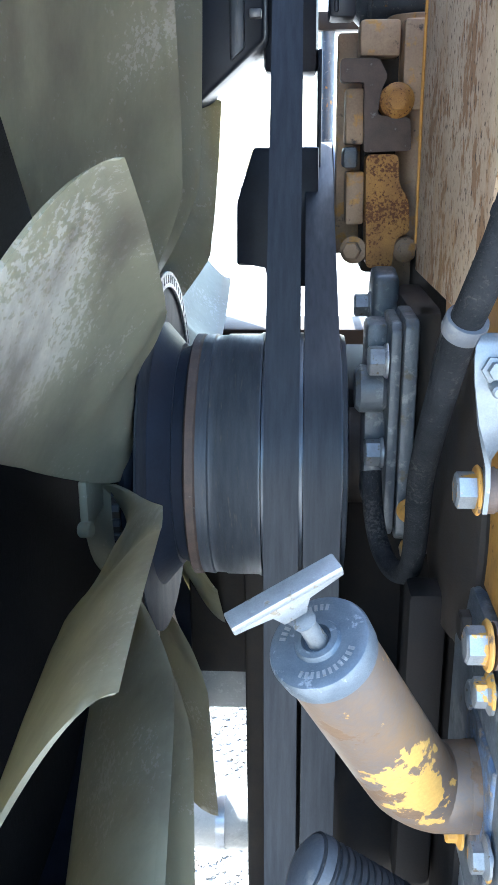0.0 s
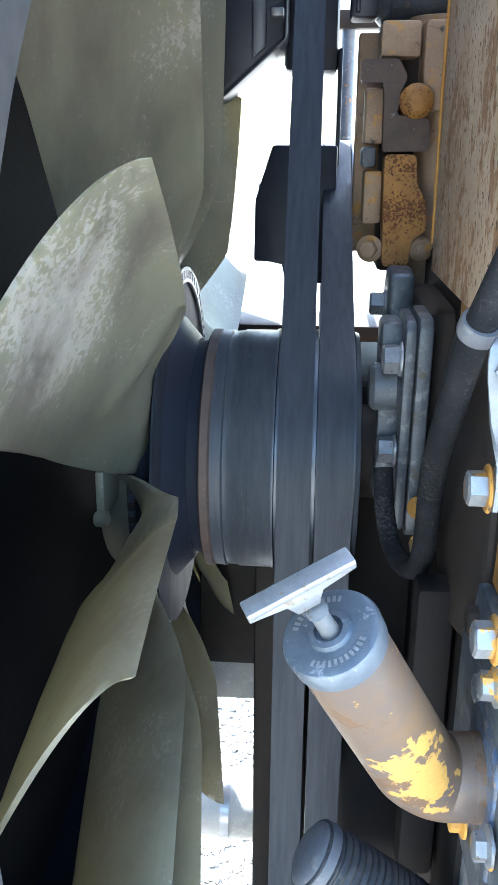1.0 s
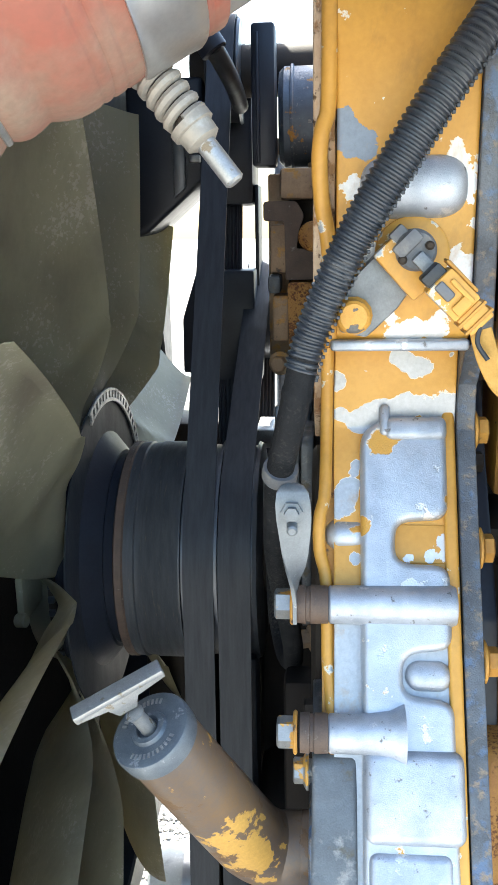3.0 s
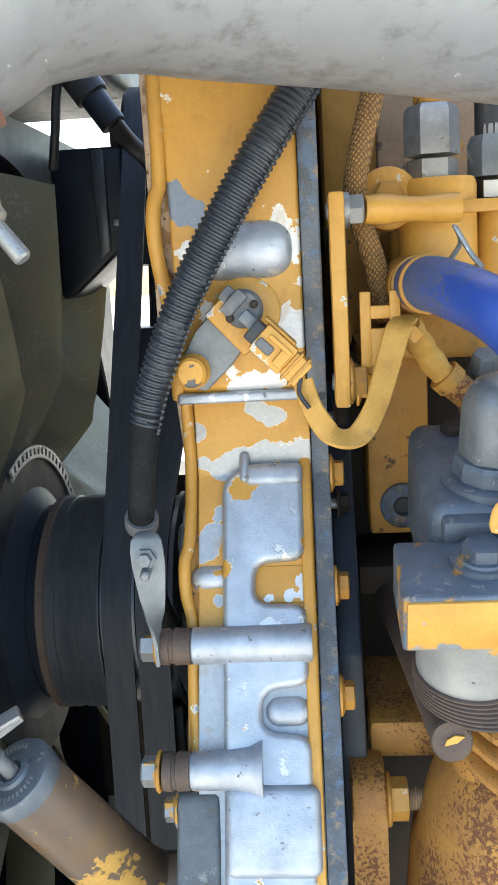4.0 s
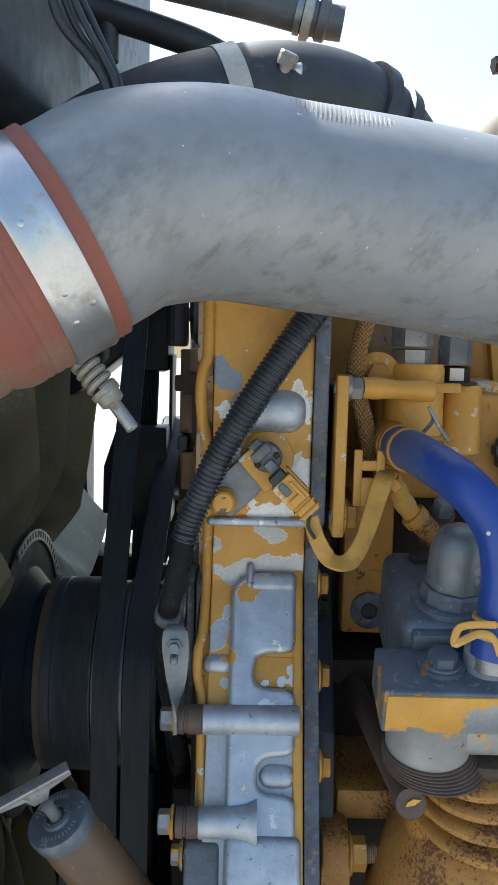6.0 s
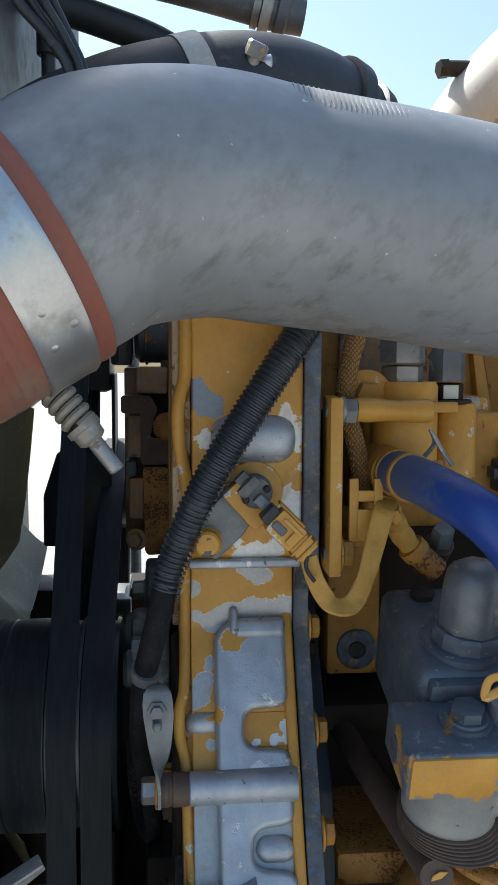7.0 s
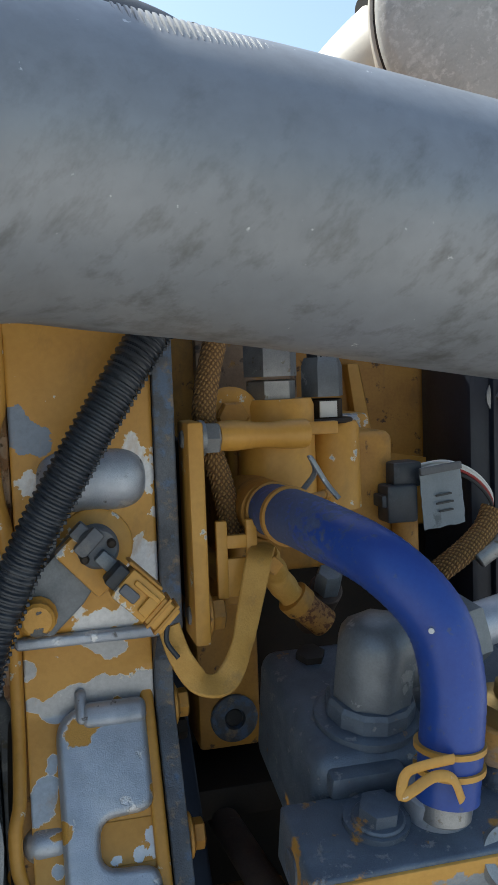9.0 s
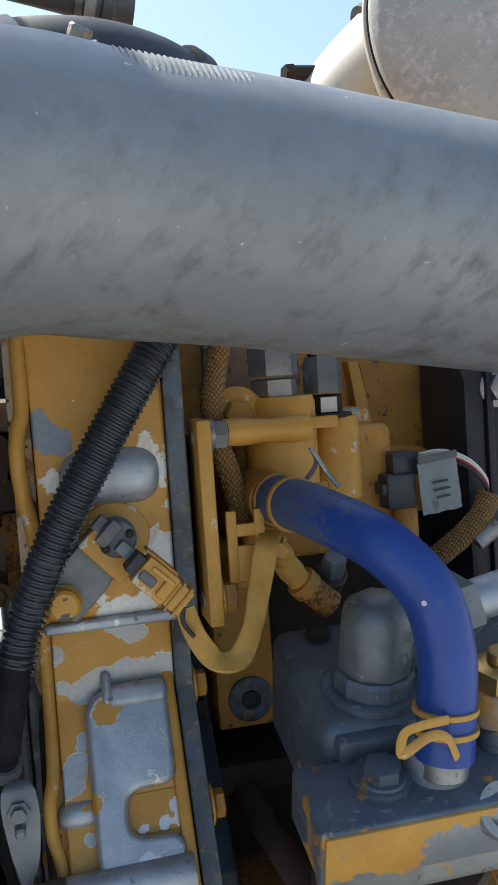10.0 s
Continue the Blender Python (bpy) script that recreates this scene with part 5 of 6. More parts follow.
TH = Matrix((hx_, hn, hw)).transposed().to_4x4()
TH.translation = (HT[0] + HT[1]) / 2
part("handle", join(moved(prism([(-0.0255, -0.0035), (-0.008, -0.0045), (-0.0055, -0.0125), (0.0055, -0.0125), (0.008, -0.0045), (0.0255, -0.0035), (0.0255, 0.0025), (-0.0255, 0.0025)], "y", -0.0022, 0.0022, 0.0008), TH), moved(box(-0.0255, 0.0255, -0.0062, 0.0035, -0.0008, 0.0030, 0.0008), TH)), "zinc", cap, "cast T-handle")
for k in range(22):
    a = 0.4 + k * 0.16 + (1.2 if k > 10 else 0)
    fm = frame_of(CAPC + fd * 0.0028, fd)
    part("cast_letter_bar", moved(box(-0.0007, 0.0007, -0.0015, 0.0015, -0.0002, 0.0003, 0), fm @ Matrix.Rotation(a, 4, "Z") @ Matrix.Translation((0, 0.0165, 0))), "zinc", cap)
for y, z, m_ in ((0.352, 1.048, "bolt_worn"), (0.392, 0.931, "yellow"), (0.330, 0.970, "bolt_worn")):
    bolt((0.1195, y, z), (-1, 0, 0), 0.0075, 0.007, mat=m_, label="hex bolt on the filler neck flange", group="")
bolt((0.1262, 0.394, 1.018), (-1, 0, 0), 0.0080, 0.007, mat="zinc", label="grimy hex bolt at the foot of the housing", group="")
bolt((0.1262, 0.42, 1.045), (-1, 0, 0), 0.0085, 0.009, mat="grime_shade", label="grimy hex bolt at the foot of the housing", group="")
bh = thing("corrugated_hose", (0.08, 0.46, 0.80), "thick black corrugated hose low in the engine bay", "hose")
part("hose", tube([(0.033, 0.430, 0.863), (0.050, 0.430, 0.852), (0.078, 0.430, 0.833), (0.105, 0.430, 0.812), (0.132, 0.428, 0.776), (0.150, 0.42, 0.70), (0.158, 0.41, 0.64)], lambda d, s: 0.0226 + 0.0010 * math.sin(d * 1250), 0.0009, 32), "rubber", bh)
part("cut_end", revolve([(-0.006, 0.0), (-0.0055, 0.010), (-0.004, 0.0170), (-0.001, 0.0215), (0.003, 0.0236), (0.008, 0.0240), (0.008, 0.0165)], (0.0335, 0.430, 0.8627), (0.84, 0, -0.54), 32, False), "rubber_dusty", bh, "dusty cut end of the hose")

# ---- fan, pulleys and belts: all turn about lines along x ----
AY, AZ = 0.770, 1.022
fan = thing("cooling_fan", (-0.10, AY, AZ), "grey-green plastic cooling fan with unevenly spaced blades, dusty and scuffed", "fan")


BLADE = np.array([
    # radius, rear edge (degrees, x), front edge (degrees, x)
    (0.118, -3.0, -0.132, -27.5, -0.106),
    (0.130, -2.0, -0.127, -27.5, -0.110),
    (0.150, -0.5, -0.113, -26.5, -0.118),
    (0.170, -0.6, -0.099, -25.0, -0.128),
    (0.190, -0.8, -0.087, -23.3, -0.138),
    (0.215, -0.2, -0.0750, -21.8, -0.144),
    (0.240, 0.8, -0.0655, -20.8, -0.145),
    (0.253, 2.8, -0.0620, -20.3, -0.146),
    (0.280, 3.6, -0.0600, -19.4, -0.146),
    (0.320, 2.9, -0.0585, -18.6, -0.147),
    (0.380, 1.7, -0.0570, -18.0, -0.148),
    (0.453, 0.0, -0.0555, -18.2, -0.150),
])


def blade(angle):
    """One twisted blade: rows from root to tip, columns from the rear edge to the front edge, with thickness; a hollow dishes its root."""
    bm = bmesh.new()
    rows, cols = 34, 17
    grid = {}
    for side_ in (0, 1):
        for i in range(rows):
            r = 0.118 + 0.335 * i / (rows - 1)
            a0, x0, a1, x1 = (np.interp(r, BLADE[:, 0], BLADE[:, k]) for k in (1, 2, 3, 4))
            s = i / (rows - 1)
            for j in range(cols):
                c = j / (cols - 1)
                bow = math.sin(math.pi * c)
                q = max(0.0, min(1.0, (0.272 - 0.085 * c - r) / 0.034))
                hollow = q * q * (3 - 2 * q) * (1 - c) ** 0.7
                x = x0 + (x1 - x0) * c + bow * (0.004 * s + 0.013 * max(0.0, min(1.0, (0.215 - r) / 0.05)))
                th = radians(angle + a0 + (a1 - a0) * c ** (1.0 + 0.75 * s)) + 0.075 * hollow
                rr = r + 0.004 * s * s * bow
                thick = 0.0013 + 0.0015 * bow
                x += thick if side_ else -thick
                th += (thick if side_ else -thick) * 0.6 / rr
                y = AY - rr * math.cos(th)
                grid[side_, i, j] = bm.verts.new((x - 0.022 * (y - 0.40), y, AZ + rr * math.sin(th)))
    for i in range(rows - 1):
        for j in range(cols - 1):
            for s_ in (0, 1):
                bm.faces.new((grid[s_, i, j], grid[s_, i, j + 1], grid[s_, i + 1, j + 1], grid[s_, i + 1, j]))
    for i in range(rows - 1):
        for j in (0, cols - 1):
            bm.faces.new((grid[0, i, j], grid[0, i + 1, j], grid[1, i + 1, j], grid[1, i, j]))
    for j in range(cols - 1):
        for i in (0, rows - 1):
            bm.faces.new((grid[0, i, j], grid[0, i, j + 1], grid[1, i, j + 1], grid[1, i, j]))
    return bm


for angle in [5.4, 36.5, 69.0, 101.3, 133.5] + [133.5 + 33.1 * k for k in range(1, 7)]:
    part("blade", blade(angle), "fan", fan, smooth=60)
part("hub_ring", revolve([(0, 0.080), (0, 0.112), (0.004, 0.116), (0.018, 0.121), (0.026, 0.129), (0.031, 0.130), (0.031, 0.080)], (-0.156, AY, AZ), (1, 0, 0), 64), "fan", fan)
part("hub_disc", revolve([(0, 0.04), (0, 0.086), (0.025, 0.090), (0.03, 0.075)], (-0.158, AY, AZ), (1, 0, 0), 48), "grime_shade", fan)
part("hub_tab", box(-0.141, -0.134, 0.596, 0.66, 1.017, 1.058, 0.002), "fan", fan)
part("hub_plug", rod((-0.141, 0.594, 1.020), (-0.131, 0.592, 1.021), 0.0062), "fan", fan)

hub = thing("fan_drive_hub", (-0.09, AY, AZ), "black finned fan drive hub behind the fan", "hub")
part("hub_body", revolve([(0, 0.074), (0, 0.0955), (0.004, 0.0997), (0.0106, 0.0992), (0.0117, 0.0955), (0.017, 0.096), (0.018, 0.0997), (0.0276, 0.1024), (0.0286, 0.0987), (0.036, 0.1008), (0.0445, 0.104), (0.049, 0.074)], (-0.115, AY, AZ), (1, 0, 0), 64), "dark", hub)
part("hub_cone", revolve([(0, 0.136), (0.004, 0.138), (0.0106, 0.1337), (0.036, 0.104)], (-0.1175, AY, AZ), (1, 0, 0), 64), "dark", hub)
# Added disc; the dark hollow behind the strap is put into its black.
part("dark_strap_backing", revolve([(-0.002, 0.111), (-0.002, 0.1655), (0.0, 0.1665), (0.0, 0.111)], (-0.0985, AY, AZ), (1, 0, 0), 72, False), "belt", hub)
ladder = []
for k in range(-4, 25):
    turn = Matrix.Translation((-0.0962, AY, AZ)) @ Matrix.Rotation(radians(-4.6 * k), 4, "X")
    ladder.append(moved(box(-0.001, 0.0012, -0.0036, 0.0036, 0.1590, 0.1670, 0.0004, 1), turn))
    for lo, hi in ((0.1555, 0.1595), (0.1665, 0.1700)):
        ladder.append(moved(box(-0.001, 0.0014, -0.0068, 0.0068, lo, hi, 0.0004, 1), turn))
part("perforated_strap", join(*ladder), "zinc", hub, "pale steel strap with square holes")
for k in range(64):
    m = Matrix.Translation((-0.1215, AY, AZ)) @ Matrix.Rotation(2 * math.pi * k / 64, 4, "X") @ Matrix.Translation((0, 0, 0.1363))
    part("ring_tooth", moved(box(-0.0030, 0.0030, -0.0032, 0.0032, -0.0022, 0.0022, 0.0006, 1), m), "drum", hub)
part("ring_band", revolve([(-0.0035, 0.111), (-0.0035, 0.1353), (0.0025, 0.1353), (0.0025, 0.111)], (-0.1215, AY, AZ), (1, 0, 0), 96), "grime_shade", hub)

pul = thing("crank_pulley", (0.0, AY, AZ), "large dark steel pulley with a rusty rim and two belt tracks", "pulley")
part("rim", revolve([(0, 0.085), (0, 0.1095), (0.002, 0.1130), (0.0085, 0.1130), (0.0105, 0.1110)], (-0.0705, AY, AZ), (1, 0, 0), 96), "layers", pul, "rusty rounded rim")
part("drum", revolve([(0, 0.095), (0, 0.1118), (0.0095, 0.1127), (0.0110, 0.1112), (0.020, 0.1118), (0.0215, 0.1128), (0.0500, 0.1130), (0.0520, 0.1142), (0.0540, 0.1142), (0.0545, 0.104)], (-0.0602, AY, AZ), (1, 0, 0), 96), "drum", pul)
part("belt_track", revolve([(0, 0.095), (0.0, 0.1095), (0.0315, 0.1095), (0.0315, 0.1140), (0.0345, 0.1140), (0.0350, 0.1085), (0.0675, 0.1085), (0.0675, 0.1130), (0.0715, 0.1115), (0.073, 0.095)], (-0.0055, AY, AZ), (1, 0, 0), 96), "drum", pul)
part("hub_shaft", rod((-0.06, AY, AZ), (0.16, AY, AZ), 0.045, 0.004, 40), "grime_shade", pul)


def belt_loop(name, circles, x0, x1, thick, label):
    """A ribbed belt round pulleys, given as (y, z, radius), counter-clockwise as seen along +x; outer tangents."""
    loop = []
    n = len(circles)
    tans = []
    for k in range(n):
        (y0, z0, r0), (y1, z1, r1) = circles[k], circles[(k + 1) % n]
        d = math.hypot(y1 - y0, z1 - z0)
        base = math.atan2(z1 - z0, y1 - y0)
        off = math.acos((r0 - r1) / d)
        tans.append(base - off)
    for k, (y, z, r) in enumerate(circles):
        a0, a1 = tans[k - 1], tans[k]
        while a1 < a0:
            a1 += 2 * math.pi
        steps = max(3, int((a1 - a0) / 0.08))
        for j in range(steps + 1):
            a = a0 + (a1 - a0) * j / steps
            loop.append((y, z, r, a))
    ob = thing(name, (x0, circles[0][0], circles[0][1]), label, "belt", "drive belts")
    ribs = 6
    strips = [("backing", [(x0, 0.0012), (x0, thick), (x1, thick), (x1, 0.0012)])]
    w = (x1 - x0) / ribs
    for k in range(ribs):
        a = x0 + w * k
        strips.append(("rib", [(a + w * 0.12, 0.0012), (a + w * 0.88, 0.0012), (a + w * 0.68, -0.0008), (a + w * 0.32, -0.0008)]))
    for label_, across in strips:
        bm = bmesh.new()
        rings = [[bm.verts.new((x, y + (r + h) * math.cos(a), z + (r + h) * math.sin(a))) for x, h in across] for y, z, r, a in loop]
        m = len(across)
        for i in range(len(rings)):
            a, b = rings[i], rings[(i + 1) % len(rings)]
            for j in range(m):
                bm.faces.new((a[j], a[(j + 1) % m], b[(j + 1) % m], b[j]))
        part(label_, bm, "belt", ob)
    return ob


UP = (1.030, 1.530, 0.056)
IDL = (1.110, 1.235, 0.066)
LOWP = (0.70, 0.45, 0.075)
belt_loop("drive_belt", [(LOWP[0], LOWP[1], 0.0775), (UP[0], UP[1], 0.0585), (AY, AZ, 0.1097)], -0.0030, 0.0258, 0.0045, "wide black ribbed drive belt running up from the crank pulley")
belt_loop("drive_belt", [(LOWP[0], LOWP[1], 0.0775), (IDL[0], IDL[1], 0.0645), (AY, AZ, 0.1087)], 0.0300, 0.0605, 0.0045, "black ribbed accessory belt round the crank pulley")
upp = thing("upper_pulley", (0.03, UP[0], UP[1]), "dark grooved upper belt pulley", "pulley")
part("sheave", revolve([(0, 0.03), (0, 0.057), (0.003, 0.060), (0.006, 0.0575), (0.034, 0.0575), (0.037, 0.060), (0.040, 0.058), (0.040, 0.03)], (-0.009, UP[0], UP[1]), (1, 0, 0), 64), "drum", upp)
part("shaft", rod((-0.03, UP[0], UP[1]), (0.16, UP[0], UP[1]), 0.03), "grime_shade", upp)
idl = thing("idler_pulley", (0.0, IDL[0], IDL[1]), "dark blue-grey idler pulley on its angular housing", "pulley")
part("sheave", revolve([(0, 0.03), (0, 0.066), (0.002, 0.067), (0.004, 0.0635), (0.034, 0.0635), (0.036, 0.067), (0.038, 0.066), (0.038, 0.03)], (0.0262, IDL[0], IDL[1]), (1, 0, 0), 48), "drum", idl)
part("housing", prism([(-0.047, 1.172), (-0.046, 1.240), (-0.027, 1.298), (0.044, 1.298), (0.044, 1.148), (-0.012, 1.148), (-0.012, 1.172)], "y", 0.985, 1.04, 0.003), "dark", idl)
part("axle", rod((-0.05, IDL[0], IDL[1]), (0.17, IDL[0], IDL[1]), 0.018), "grime_shade", idl)
low = thing("lower_pulley", (0.0, LOWP[0], LOWP[1]), "dark lower belt pulley in the shade", "pulley")
part("sheave", revolve([(0, 0.04), (0, 0.078), (0.004, 0.0745), (0.028, 0.0745), (0.032, 0.078), (0.032, 0.04)], (-0.005, LOWP[0], LOWP[1]), (1, 0, 0), 48), "grime_shade", low)
part("second_sheave", revolve([(0, 0.04), (0, 0.0745), (0.033, 0.0745), (0.036, 0.078), (0.036, 0.04)], (0.0275, LOWP[0], LOWP[1]), (1, 0, 0), 48), "grime_shade", low)
part("shaft", rod((-0.02, LOWP[0], LOWP[1]), (0.16, LOWP[0], LOWP[1]), 0.03), "grime_shade", low)

alt = thing("alternator", (-0.04, 0.95, 1.40), "dark blue enamelled alternator hanging above the belt", "alternator")
part("case", prism([(-0.105, 1.338), (-0.085, 1.343), (-0.013, 1.404), (-0.013, 1.520), (-0.105, 1.520)], "y", 0.985, 1.12, 0.006, 3), "dark", alt)
part("case_band", prism([(-0.050, 1.384), (-0.035, 1.396), (-0.035, 1.516), (-0.050, 1.516)], "y", 0.978, 0.987, 0.002), "drum", alt)
part("terminal", box(-0.030, -0.017, 0.973, 0.990, 1.424, 1.433, 0.002), "zinc", alt)

# ---- pump, brackets and castings at the far front of the engine ----
pump = thing("water_pump", (0.10, 0.93, 1.17), "brown oily water pump casting with worn yellow paint", "pump")
# Body near-black: the shaded void between the blocks is painted into it.
part("casting", box(0.088, 0.165, 0.935, 1.02, 1.17, 1.41, 0.006), "grime_shade", pump)
part("back_plate", box(0.062, 0.090, 0.985, 1.01, 1.185, 1.41, 0.003), "brown", pump)
part("thin_post", box(0.042, 0.047, 1.036, 1.10, 1.15, 1.40, 0.0015), "dark", pump)
part("top_block", box(0.080, 0.119, 0.905, 0.95, 1.379, 1.412, 0.004), "brown", pump)
part("corner_block", box(0.1215, 0.150, 0.900, 0.95, 1.330, 1.412, 0.004), "brown", pump)
part("side_web", box(0.068, 0.0865, 0.910, 0.945, 1.299, 1.352, 0.003), "brown", pump)
part("side_web", box(0.070, 0.0885, 0.910, 0.945, 1.222, 1.274, 0.003), "brown", pump)
part("bracket_arm", prism(rounded([(0.062, 1.377), (0.098, 1.377), (0.107, 1.361), (0.101, 1.348), (0.098, 1.326), (0.130, 1.323), (0.132, 1.293), (0.086, 1.292), (0.085, 1.356), (0.062, 1.356)], 0.004, 3), "y", 0.894, 0.915), "layers", pump, "brown oily bracket arm")
part("lug", box(0.066, 0.0805, 0.896, 0.94, 1.277, 1.297, 0.004), "arm_grey", pump)
part("yellow_lobe", prism(rounded([(0.088, 1.290), (0.119, 1.290), (0.121, 1.262), (0.131, 1.247), (0.133, 1.216), (0.119, 1.209), (0.117, 1.182), (0.091, 1.181)], 0.006, 4), "y", 0.886, 0.925), "yellow_rust", pump)
part("bolt_boss", rod((0.1165, 0.93, 1.339), (0.1165, 0.890, 1.339), 0.0165, 0.004, 32), "yellow_rust", pump)
part("corner_boss", rod((0.130, 0.93, 1.198), (0.130, 0.893, 1.198), 0.013, 0.004, 28), "brown", pump)
part("neck", rod((0.145, 0.96, 1.10), (0.145, 0.96, 1.42), 0.035), "brown", pump)
part("drive_case", box(-0.018, 0.042, 1.036, 1.12, 1.375, 1.552, 0.008), "dark", pump)
part("upright_channel", join(box(0.050, 0.076, 0.905, 0.95, 1.414, 1.56, 0.004), box(0.055, 0.059, 0.900, 0.91, 1.418, 1.55, 0.0015)), "dark", pump)
part("motor_drum", join(rod((0.077, 0.990, 1.472), (0.172, 0.990, 1.472), 0.056, 0.006, 48), rod((0.090, 0.990, 1.472), (0.094, 0.990, 1.472), 0.0585, 0.001, 48)), "casting", pump, "blue-grey enamelled drum")
bolt((0.1165, 0.890, 1.339), (0, -1, 0), 0.0100, 0.006, mat="yellow_rust", label="rusty yellow hex bolt on the pump boss", group="", flange=1.25)
bolt((0.079, 0.905, 1.197), (-0.3, -1, 0), 0.0095, 0.010, mat="brown", label="brown oily hex bolt on the pump", group="")
bolt((0.130, 0.893, 1.198), (0, -1, 0), 0.0080, 0.006, mat="brown", label="brown oily hex bolt on the pump", group="")
rail = thing("vertical_rail", (0.06, 1.30, 0.95), "grey-blue upright steel tube beside the pump", "tube")
part("tube", rod((0.0605, 1.36, 0.95), (0.0600, 1.36, 1.46), 0.0104), "casting", rail)
part("rail_foot", box(0.045, 0.17, 1.345, 1.375, 1.455, 1.48, 0.003), "grime_shade", rail)
part("rail_base", box(0.045, 0.17, 1.345, 1.375, 0.93, 0.955, 0.003), "grime_shade", rail)
part("lever", join(box(0.0405, 0.0465, 1.072, 1.086, 1.168, 1.206, 0.001), rod((0.0465, 1.080, 1.188), (0.062, 1.09, 1.186), 0.007), rod((0.060, 1.085, 1.186), (0.060, 1.36, 1.186), 0.005)), "zinc", rail)

arm = thing("tensioner_arm", (0.10, 0.72, 0.98), "dark grey cast tensioner arm with three hex bolts", "bracket")
part("plate", join(prism([(0.666, 1.163), (0.672, 1.169), (0.735, 1.169), (0.75, 1.155), (0.75, 0.99), (0.735, 0.975), (0.684, 0.975), (0.674, 0.984)], "x", 0.1075, 0.1195, 0.003, 2), prism([(0.668, 1.159), (0.675, 1.166), (0.735, 1.166), (0.75, 1.15), (0.75, 0.99), (0.735, 0.978), (0.687, 0.978), (0.677, 0.988)], "x", 0.0975, 0.1065, 0.0025, 2)), "arm_grey", arm)
part("back_plate", prism([(0.80, 1.185), (0.84, 1.19), (0.86, 1.17), (0.86, 1.06), (0.80, 1.06)], "x", 0.092, 0.1165, 0.006, 3), "arm_grey", arm)
part("spacer", join(rod((0.072, 0.70, 1.105), (0.098, 0.70, 1.105), 0.020, 0.004), box(0.080, 0.10, 0.70, 0.74, 1.0, 1.16, 0.006)), "arm_grey", arm)
part("mount", box(0.115, 0.165, 0.70, 0.86, 1.0, 1.17, 0.01), "grime_shade", arm)
for y, z, r in ((0.682, 1.133, 0.0125), (0.690, 1.052, 0.0115), (0.825, 1.154, 0.0115)):
    bolt((0.0925 if y > 0.8 else 0.0965, y, z), (-1, 0, 0), r, 0.014, mat="zinc", label="grey zinc hex bolt in the tensioner arm", flange=1.15, group="tensioner bolts")
bolt((0.118, 0.664, 1.010), (-0.3, -1, 0), 0.0075, 0.006, mat="yellow_dirty", label="small yellow-painted hex bolt", group="")
bolt((0.118, 0.600, 1.006), (-1, -0.3, 0), 0.0080, 0.012, mat="brown", label="rusty brown hex bolt under the sleeved hose", group="")
drv = thing("gear_cover_front", (0.14, 0.55, 0.95), "brown oily round gear cover low on the engine front", "engine cover")
part("disc", revolve([(0, 0.04), (0, 0.098), (0.003, 0.102), (0.006, 0.102), (0.008, 0.108), (0.02, 0.108)], (0.120, 0.520, 1.095), (1, 0, 0), 64), "grime_shade", drv)
part("front_wall", box(0.140, 0.16, 0.41, 0.95, 0.60, 1.20, 0.003), "near_black", drv)
lowp = thing("lower_engine_parts", (0.10, 0.55, 0.75), "grimy brackets and lines low on the engine front", "engine part")
part("bracket_panel", box(0.030, 0.062, 0.70, 0.74, 0.45, 0.93, 0.004), "dark", lowp)
# Added dark sheet; closes the bright gap between the belt runs.
part("dark_backing", box(0.002, 0.062, 0.885, 0.90, 0.30, 0.935, 0.003), "grime_shade", lowp)
part("upright_strut", box(0.098, 0.125, 0.50, 0.53, 0.78, 1.02, 0.006), "near_black", lowp)
part("sump_front", box(0.06, 0.30, 0.52, 0.95, 0.40, 0.78, 0.02, 3), "grime_shade", lowp)
# Added dark block; fills the see-through gap below the pump.
part("dark_filler", box(0.060, 0.138, 0.78, 0.98, 0.38, 1.085, 0.01), "near_black", lowp)
part("side_support", box(0.128, 0.150, 0.45, 0.80, 0.55, 1.06, 0.008), "near_black", lowp)
frm = thing("frame_crossmember", (-0.05, 0.95, 0.45), "dark grimy upright frame member behind the belt", "frame")
part("member", box(-0.030, 0.006, 0.80, 0.86, 0.0, 0.935, 0.004), "grime_shade", frm)
part("rear_beam", box(-0.26, 0.30, 1.15, 1.25, 0.80, 1.068, 0.006), "grime_shade", frm)
part("beam_bracket", join(box(0.033, 0.068, 0.986, 1.0, 1.074, 1.098, 0.003), box(0.040, 0.062, 1.0, 1.16, 1.076, 1.088, 0.002)), "zinc", frm, "bluish steel bracket")
part("pale_tube", rod((-0.16, 1.15, 0.265), (0.0, 1.15, 0.265), 0.054, 0.004, 36), "canister", frm)
part("tube_clamp", revolve([(-0.007, 0.0545), (-0.007, 0.057), (0.007, 0.057), (0.007, 0.0545)], (-0.095, 1.15, 0.265), (1, 0, 0), 36), "steel", frm)
part("pale_block", box(-0.115, -0.02, 1.0, 1.06, 0.573, 0.634, 0.006), "canister", frm)
part("dark_block", box(-0.115, 0.0, 0.99, 1.06, 0.636, 0.80, 0.006), "grime_shade", frm)
part("tie", box(-0.02, 0.02, 0.85, 1.16, 0.23, 0.30, 0.004), "grime_shade", frm)
part("tie", box(-0.02, 0.02, 0.85, 1.05, 0.60, 0.70, 0.004), "grime_shade", frm)

